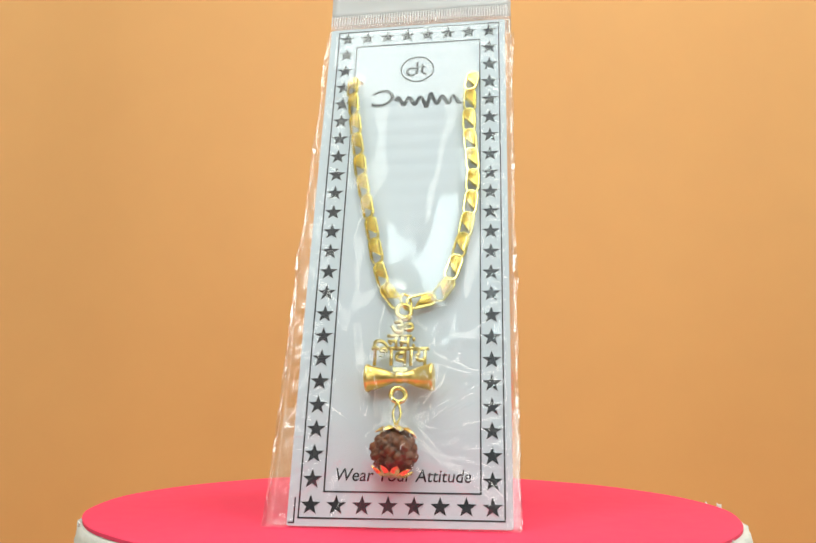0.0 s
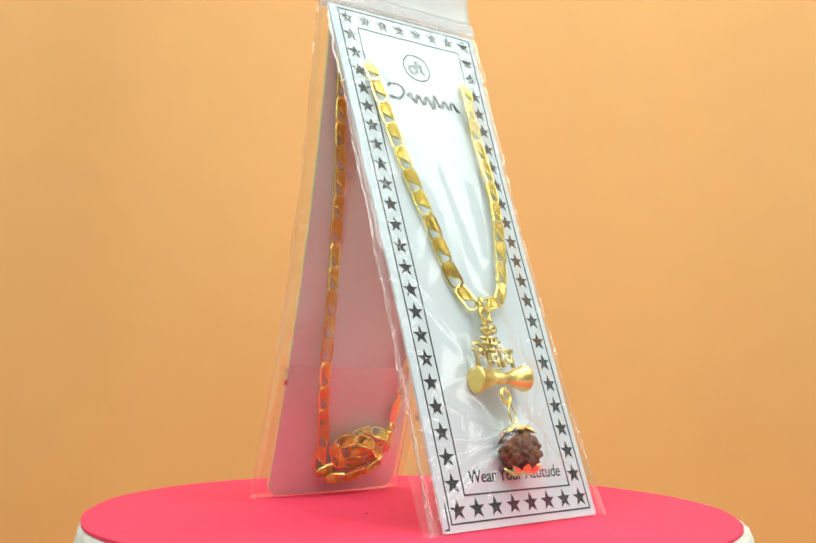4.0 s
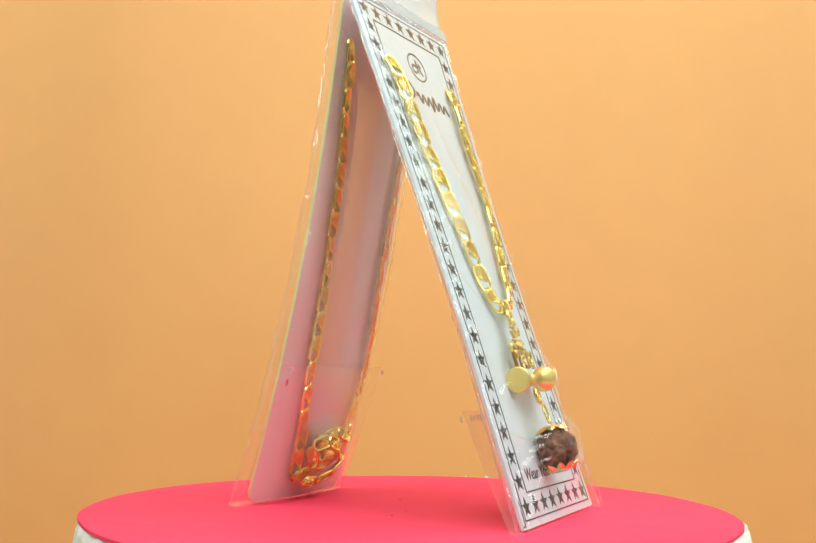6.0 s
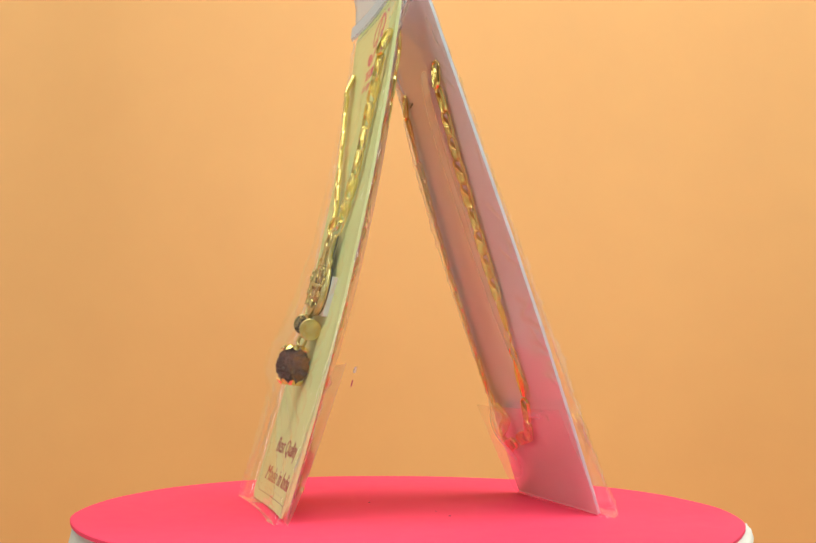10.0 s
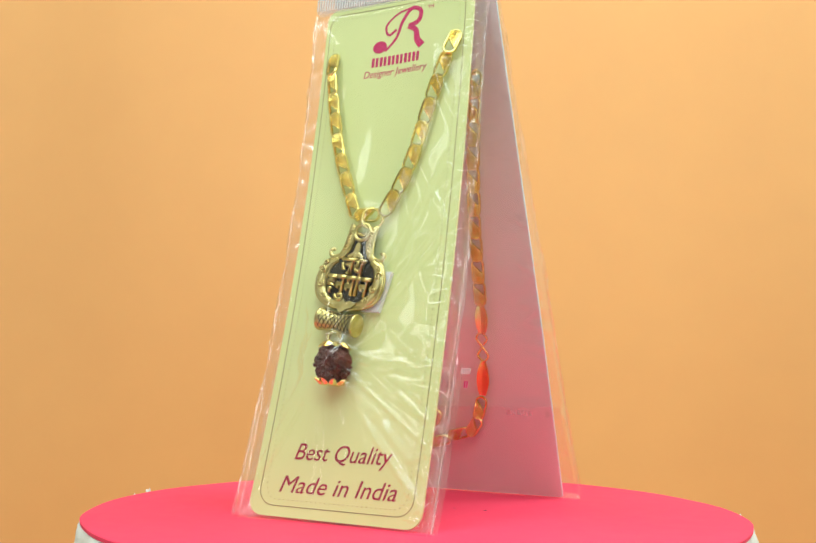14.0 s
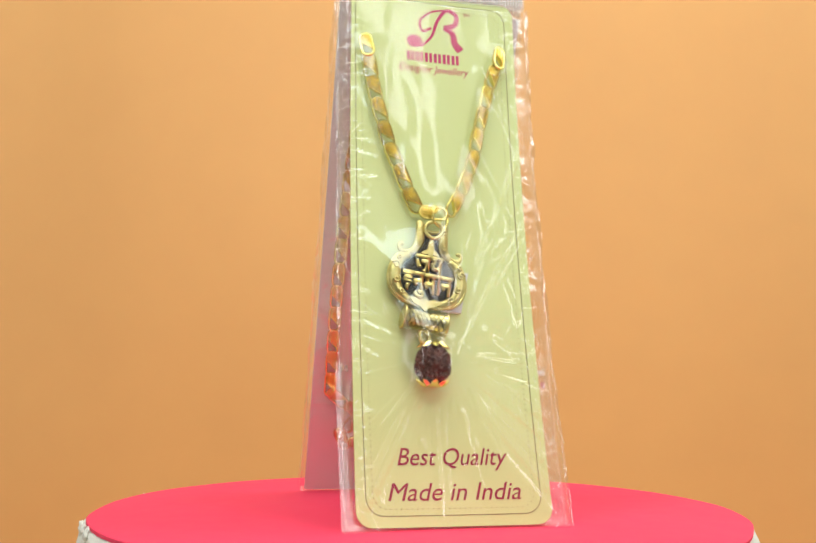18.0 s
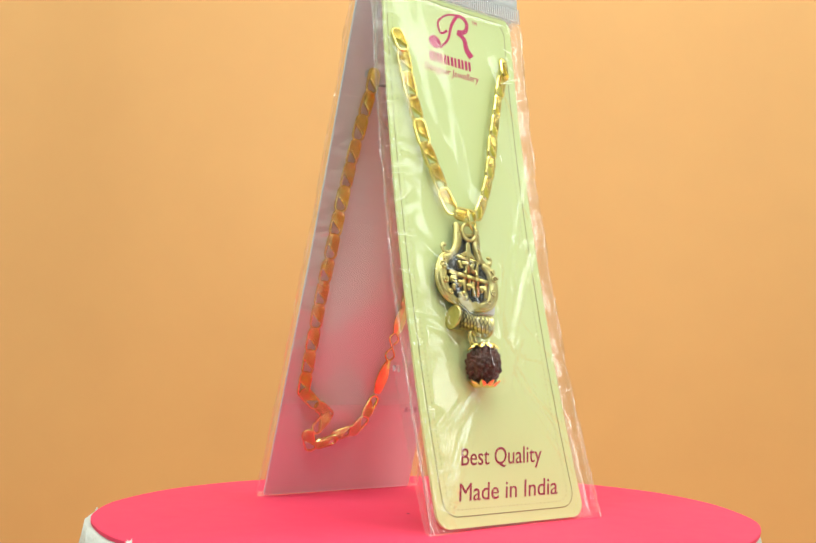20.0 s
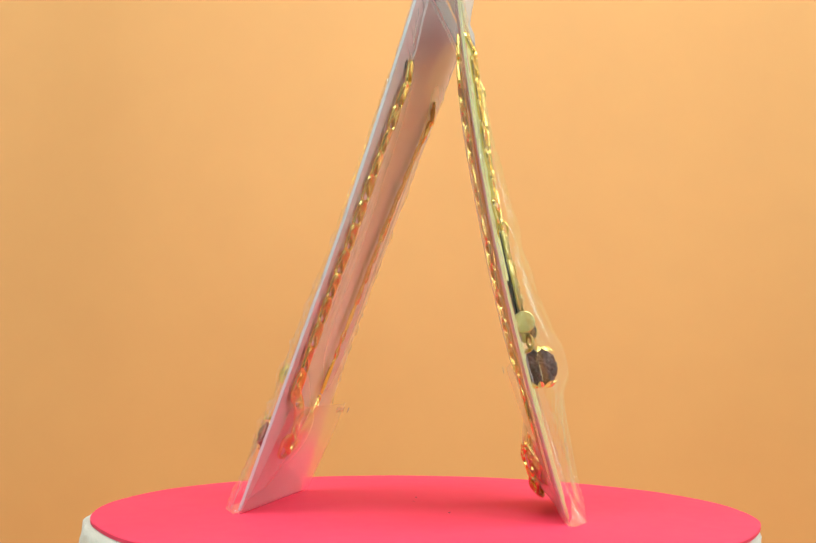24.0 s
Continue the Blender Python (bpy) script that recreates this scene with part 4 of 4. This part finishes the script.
def bag(base, x0, x1, z0, zip0, zip1, tops, back_tops, folds, prints, seed, lean, swell, lip, flare, label):
    b = thing("plastic_bag", label, "bag", base, "plastic bags")
    nu, nv = 220, 480

    def side_y(z):
        # the side folds stand off the card towards the open foot
        return -2.2 * np.maximum(0, 1 - (z - z0) / 70.0) ** 1.5

    X, Z, h = drape(nu, nv, x0, x1, z0, zip0, tops, 0.9, 4.6)
    rnd = random.Random(seed * 7)
    cx, cz = tops[0][0], tops[0][1]
    fine = []
    for i in range(30):
        # rays of tension from the bead
        a = rnd.uniform(0, 2 * math.pi)
        p0, p1 = rnd.uniform(5, 12), rnd.uniform(14, 44)
        c = a + rnd.gauss(0, 0.12)
        fine.append((cx + p0 * math.cos(a), cz + p0 * math.sin(a), cx + p1 * math.cos(c), cz + p1 * math.sin(c), rnd.uniform(0.10, 0.45), rnd.uniform(0.4, 0.9)))
    for i in range(60):
        # small crinkles beside the bead
        ax, az, a, L = cx + rnd.gauss(10, 12), cz + rnd.gauss(-6, 16), rnd.uniform(0, math.pi), rnd.uniform(2, 8)
        if x0 + 2 < ax < x1 - 2 and z0 + 2 < az:
            fine.append((ax, az, ax + L * math.cos(a), az + L * math.sin(a), rnd.uniform(0.10, 0.32), rnd.uniform(0.4, 0.7)))
    for i in range(220):
        # short crinkles along both edges
        s = 1 if i % 2 else -1
        ax, az = (x0 + rnd.uniform(0.3, 4.0)) if s > 0 else (x1 - rnd.uniform(0.3, 4.0)), rnd.uniform(z0, zip0)
        a, L = rnd.gauss(0.0, 0.7), rnd.uniform(2.5, 9.0)
        fine.append((ax, az, ax + s * L * math.cos(a), az + L * math.sin(a), rnd.uniform(0.15, 0.55), rnd.uniform(0.4, 0.8)))
    for i in range(14):
        # long soft folds down the film
        ax, az = rnd.uniform(x0 + 4, x1 - 4), rnd.uniform(z0 + 30, zip0 - 20)
        a, L = rnd.gauss(math.pi / 2, 0.3), rnd.uniform(25, 60)
        fine.append((ax, az, ax + L * math.cos(a), az + L * math.sin(a), rnd.uniform(0.05, 0.14), rnd.uniform(1.2, 2.4)))
    keep = np.minimum(1, np.minimum(X - x0, x1 - X) / 2.0)
    Y = -(h + (creases(X, Z, folds) + creases(X, Z, fine) + 0.30 * np.abs(ripple(X, Z, seed, 0.05, 0.02, 1.0)) * np.minimum(1, h)) * keep) + side_y(Z) * (1 - keep * np.minimum(1, h / 4))
    Y[:, 0] = Y[:, -1] = side_y(Z[:, 0])
    sheet("front_film", X, Z, Y, M_FILM, b, "clear creased film over the front")
    front_foot = Y[0].copy()
    X, Z, h = drape(nu // 2, nv // 2, x0, x1, z0, zip0, back_tops, 0.9)
    behind = []
    for i in range(90):
        q = 1 if i % 2 else -1
        ax, az = (x0 + rnd.uniform(0.3, 3.0)) if q > 0 else (x1 - rnd.uniform(0.3, 3.0)), rnd.uniform(z0 + 20, zip0)
        a, L = rnd.gauss(0.5, 0.8), rnd.uniform(3.0, 10.0)
        behind.append((ax, az, ax + q * L * math.cos(a), az + L * math.sin(a), rnd.uniform(0.15, 0.5), rnd.uniform(0.7, 1.1)))
    Y = h + creases(X, Z, behind) + 0.12 * np.abs(ripple(X, Z, seed + 5, 0.06, 0.03, 1.0))
    Y[:, 0] = Y[:, -1] = side_y(Z[:, 0]) + 0.02
    Y[0, :] = 0.8
    sheet("back_film", X, Z, Y, M_FILMB, b, "clear film over the back")
    # the bag's loose lip, folded up over the back
    C = np.array([[(x0 - 0.6 + (x1 - x0 + 1.2) * i / 60, 0.9 + swell * (k / 30) ** 0.7 * (0.85 + 0.15 * math.sin(math.pi * i / 60)) + 0.15 * noise.noise(Vector((i * 0.05, k * 0.06, seed))), z0 + (lip - z0) * k / 30) for i in range(61)] for k in range(31)])
    sheet("back_flap", C[:, :, 0], C[:, :, 2], C[:, :, 1], M_FLAP, b, "loose clear film flap over the lower back")
    # crinkled side folds, and the foot that joins front and back
    for side in (x0, x1):
        s = -1 if side == x0 else 1
        zs = np.linspace(z0, zip0, 200)
        cols = []
        for k, w in enumerate((0.0, 0.5, 1.0, 1.5)):
            cols.append([(side + s * (w * (0.7 + 0.5 * noise.noise(Vector((z * 0.05, 3.0, seed)))) - 0.2) + 0.25 * noise.noise(Vector((z * 0.10, k * 0.3, seed))), float(side_y(z)) + (0.0 if k == 0 else 0.7 * noise.noise(Vector((z * 0.16, k * 0.5, seed + 4)))), z) for z in zs])
        C = np.array(cols)
        sheet("side_seam", C[:, :, 0].T, C[:, :, 2].T, C[:, :, 1].T, M_SEAM, b, "crinkled clear side fold")
    rows = []
    for k in range(5):
        rows.append([(x0 + (x1 - x0) * i / (nu - 1), front_foot[i] + (0.85 - front_foot[i]) * k / 4, z0 - 0.5 * math.sin(math.pi * k / 4)) for i in range(nu)])
    C = np.array(rows)
    sheet("foot_seam", C[:, :, 0], C[:, :, 2], C[:, :, 1], M_SEAM, b, "clear folded foot of the bag")
    # ribbed zip strip
    n = 320
    C = np.array([[(x0 + (x1 - x0) * i / n, -0.5 - 0.7 * (i % 4 > 1), zip0 + (zip1 - zip0) * k / 3) for i in range(n + 1)] for k in range(4)])
    sheet("zip_strip", C[:, :, 0], C[:, :, 2], C[:, :, 1], M_ZIP, b, "ribbed milky zip strip")
    C = np.array([[(x0 + (x1 - x0) * i / 20, 0.6, zip0 + (zip1 - zip0) * k / 3) for i in range(21)] for k in range(4)])
    sheet("zip_strip", C[:, :, 0], C[:, :, 2], C[:, :, 1], M_ZIP, b, "ribbed milky zip strip")
    bm = bmesh.new()
    n = int((x1 - x0) / 0.95)
    for i in range(n):
        x = x0 + 0.3 + 0.95 * i
        box(bm, x * MM, (x + 0.38) * MM, -1.5 * MM, -1.25 * MM, (zip0 + 0.9) * MM, (zip1 - 0.7) * MM)
    tagged(part("zip_rib", bm, M_RIB, b, "fine milky upright ribs of the zip"), "", "", "", "stuff")
    # white header, bending up to stand upright
    rows = []
    y, z, a = 0.0, zip1, 0.0
    for k in range(12):
        rows.append([(x0 + (x1 - x0) * i / 24, y + 0.3 * noise.noise(Vector((i * 0.3, k * 0.4, seed))), z) for i in range(25)])
        a = min(radians(lean), a + radians(lean) / 5)
        y -= 2.2 * math.sin(a)
        z += 2.2 * math.cos(a)
    C = np.array(rows)
    head = sheet("header", C[:, :, 0], C[:, :, 2], C[:, :, 1], M_HEAD, b, "milky white header strip")
    mod = head.modifiers.new("thickness", "SOLIDIFY")
    mod.thickness = 0.0002
    head.visible_shadow = True
    for x, z, w, hh, mat in prints:
        bm = bmesh.new()
        n = 5 if w > 3 else 2
        for k in range(n):
            box(bm, (x + k * w / n) * MM, (x + (k + 0.7) * w / n) * MM, 0, 0.05 * MM, 0, hh * MM)
        part("printed_bar", bm, mat, b, "small row of printed bars").location = (0, (swell + 1.3) * MM, z * MM)
    for o in b.children:
        for v in o.data.vertices if len(o.data.vertices) > 100 else ():
            f, up = (x1 * MM - v.co.x) / ((x1 - x0) * MM), (v.co.z - z0 * MM) / ((zip0 - z0) * MM)
            v.co.x -= flare * MM * f * max(0, 1 - up)
    on_table(b, base)
    return b


bag(WHITE, -32.0, 32.0, -10.0, 166.6, 172.4,
    [(-1.8, 10.2, 7.0, 8.0, 14.2), (-1.3, 32.4, 12.0, 5.0, 10.4), (-1.0, 46, 6, 10, 6.2), (-1, 56, 4, 4, 7.0), (-19, 118, 3, 24, 4.0), (-12, 80, 5, 24, 4.2), (18.6, 118, 3, 24, 4.0), (15, 78, 5, 24, 4.2)],
    [(24, 85, 3, 58, 4.0), (-12, 85, 5, 58, 4.0), (14, 18, 14, 10, 6.0)],
    [(-7.9, 17, -12.8, 46.6, 0.9, 1.3), (-7, 15, -34, 1.8, 1.0, 1.4), (-7, 13, -34, -10, 1.2, 1.3), (-1, 17, 28.8, -4.6, 1.3, 1.3), (3, 13, 31, -9.5, 1.1, 1.2), (-0.5, 20, 8, 38, 0.9, 1.2), (5, 16, 28, 20, 0.5, 2.6), (-30, 28, -27, 48, 0.5, 2.5), (30, 34, 27, 70, 0.5, 2.2), (10, 38, 30, 58, 0.5, 1.6), (-12, 40, -30, 70, 0.45, 1.5), (-9, 132, -3, 66, 0.5, 3.2), (13, 116, 6, 70, 0.5, 2.6), (-27, 100, -24, 140, 0.4, 2.0), (24, 96, 31, 128, 0.45, 2.0), (8, 36, 30, 30, 0.6, 1.8), (12, 44, 30, 44, 0.5, 1.6), (-12, 34, -31, 24, 0.5, 1.5)],
    [(-27.0, 23.6, 10.0, 1.8, M_ZIP), (-33.6, 23.4, 1.4, 1.8, M_BAR)], 2, 17.0, 5.0, 26.0, 5.0, "clear plastic zip bag round the white card, crinkled edges")
bag(YELLOW, -31.2, 33.2, -16.4, 153.6, 159.5,
    [(-5.2, 30.0, 7.0, 8.0, 14.0), (-4.5, 55, 12.0, 12.0, 5.6), (-6.0, 42, 8, 5, 8.0), (-1, 76, 4, 4, 7.0), (-19, 112, 4, 24, 4.2), (-10, 88, 4, 14, 4.2), (16, 112, 5, 24, 4.2), (8, 88, 5, 14, 4.2)],
    [(19, 75, 5, 58, 4.0), (-20, 75, 4, 58, 4.0), (-3, 2, 18, 9, 6.5)],
    [(-10, 23, -30, -15.5, 1.3, 1.4), (-8, 22, -27, -13, 0.7, 1.0), (0.8, 23, 31, -11, 1.2, 1.2), (1.5, 24, 31, -3, 1.0, 1.2), (0, 30, 33.5, 85, 1.9, 0.8), (2, 32, 31, 76, 1.7, 0.7), (6, 44, 32, 112, 1.2, 0.8), (10, 60, 30, 104, 1.0, 0.7), (3, 26, 32, 4, 1.3, 0.7), (4, 30, 32, 27, 1.0, 1.5), (8, 28, 31, 20, 1.0, 1.2), (12, 26, 30, 12, 0.8, 0.9), (2.4, 30, 12, 39, 0.8, 1.3), (20, 84, 25, 97, 0.8, 4.5), (-5, 80, -6, 112, 0.6, 3.6), (-5, 112, -12, 132, 0.5, 5.0), (28, 98, 30, 118, 0.6, 2.6), (10, 62, 31, 74, 0.6, 1.6), (8, 50, 31, 84, 0.6, 1.8), (22, 40, 30, 60, 0.5, 2.4), (-16, 58, -30, 74, 0.4, 1.6), (-28, 20, -27, 60, 0.4, 1.8), (31, -10, 30, 40, 0.5, 1.6), (16, 128, 29, 100, 0.6, 2.0), (12, 100, 29, 66, 0.7, 2.0), (12, 84, 26, 40, 0.7, 2.2), (6, 46, 29, 26, 0.6, 1.8), (2, 27, 29, 14, 0.6, 1.6)],
    [(33.0, 25.0, 1.4, 2.0, M_MAG), (31.6, 29.0, 3.2, 1.8, M_ZIP), (-30.4, 29.0, 3.0, 1.8, M_ZIP)], 6, 18.0, 4.2, 31.0, 0.6, "clear plastic zip bag round the yellow card, crinkled edges")


# ---- the cards' sag, carried by all that lies on them ----
def bend(ob, kind):
    done = set()
    lift = 0.0006 if kind == "yellow" else 0.0
    for o in ob.children_recursive:
        if o.type != "MESH":
            continue
        xs = [v.co.z for v in o.data.vertices]
        if o.data.users > 1 or (max(xs) - min(xs) < 0.02 and o.matrix_basis != Matrix.Identity(4)):
            z = o.matrix_basis.translation.z
            d, k = sag(kind, z, o.matrix_basis.translation.x)
            rise = lift * max(0, 1 - ((z - 0.07) / 0.086) ** 2)
            o.matrix_basis = Matrix.Translation((0, d, z + rise)) @ Matrix.Rotation(-math.atan(k), 4, "X") @ Matrix.Translation((0, 0, -z)) @ o.matrix_basis
            continue
        if o.data.name in done:
            continue
        done.add(o.data.name)
        if max(xs) - min(xs) > 0.05 and len(xs) < 600:
            bm = bmesh.new()
            bm.from_mesh(o.data)
            for i in range(1, 30):
                z = min(xs) + (max(xs) - min(xs)) * i / 30
                bmesh.ops.bisect_plane(bm, geom=bm.verts[:] + bm.edges[:] + bm.faces[:], plane_co=(0, 0, z), plane_no=(0, 0, 1), dist=1e-6)
            for i in range(-6, 7) if kind == "yellow" else ():
                bmesh.ops.bisect_plane(bm, geom=bm.verts[:] + bm.edges[:] + bm.faces[:], plane_co=(0.0043 * i, 0, 0), plane_no=(1, 0, 0), dist=1e-6)
            bm.to_mesh(o.data)
            bm.free()
        for v in o.data.vertices:
            z = v.co.z + o.location.z
            rise = lift * max(0, 1 - ((z - 0.07) / 0.086) ** 2) if len(xs) > 700 or "panel" not in o.name else 0.0
            v.co.y += sag(kind, z, v.co.x + o.location.x)[0]
            v.co.z += rise


for carried, m in CARRIED:
    if carried.name.startswith(("display", "necklace", "plastic", "foam_tape")):
        bend(carried, "white" if m == WHITE else "yellow")


# ---- parts of parts ----
def nest():
    inner = {"petal_cap": "bead", "lattice": "drum", "pendant_word": "pendant_", "pendant_rim": "pendant_plate", "scroll": "pendant_plate",
             "spear_relief": "pendant_plate", "curl_relief": "pendant_plate", "leaf_relief": "pendant_plate", "logo_mark": "logo_ring"}
    for top, m in CARRIED:
        kids = list(top.children)
        for o in kids:
            want = inner.get(o.name.split(".")[0])
            host = next((q for q in kids if want and (q.name.startswith(want + "frame") or q.name.startswith(want + "plate") or q.name.split(".")[0] == want)), None)
            if host:
                o.parent = host
                o.matrix_basis = host.matrix_basis.inverted() @ o.matrix_basis


nest()


# ---- what turns ----
def motions():
    for ob, base in CARRIED:
        walk(ob, [(t, pose(0, 0, 0, 0, 0, turn(t)) @ base) for t in range(0, 25)])


motions()
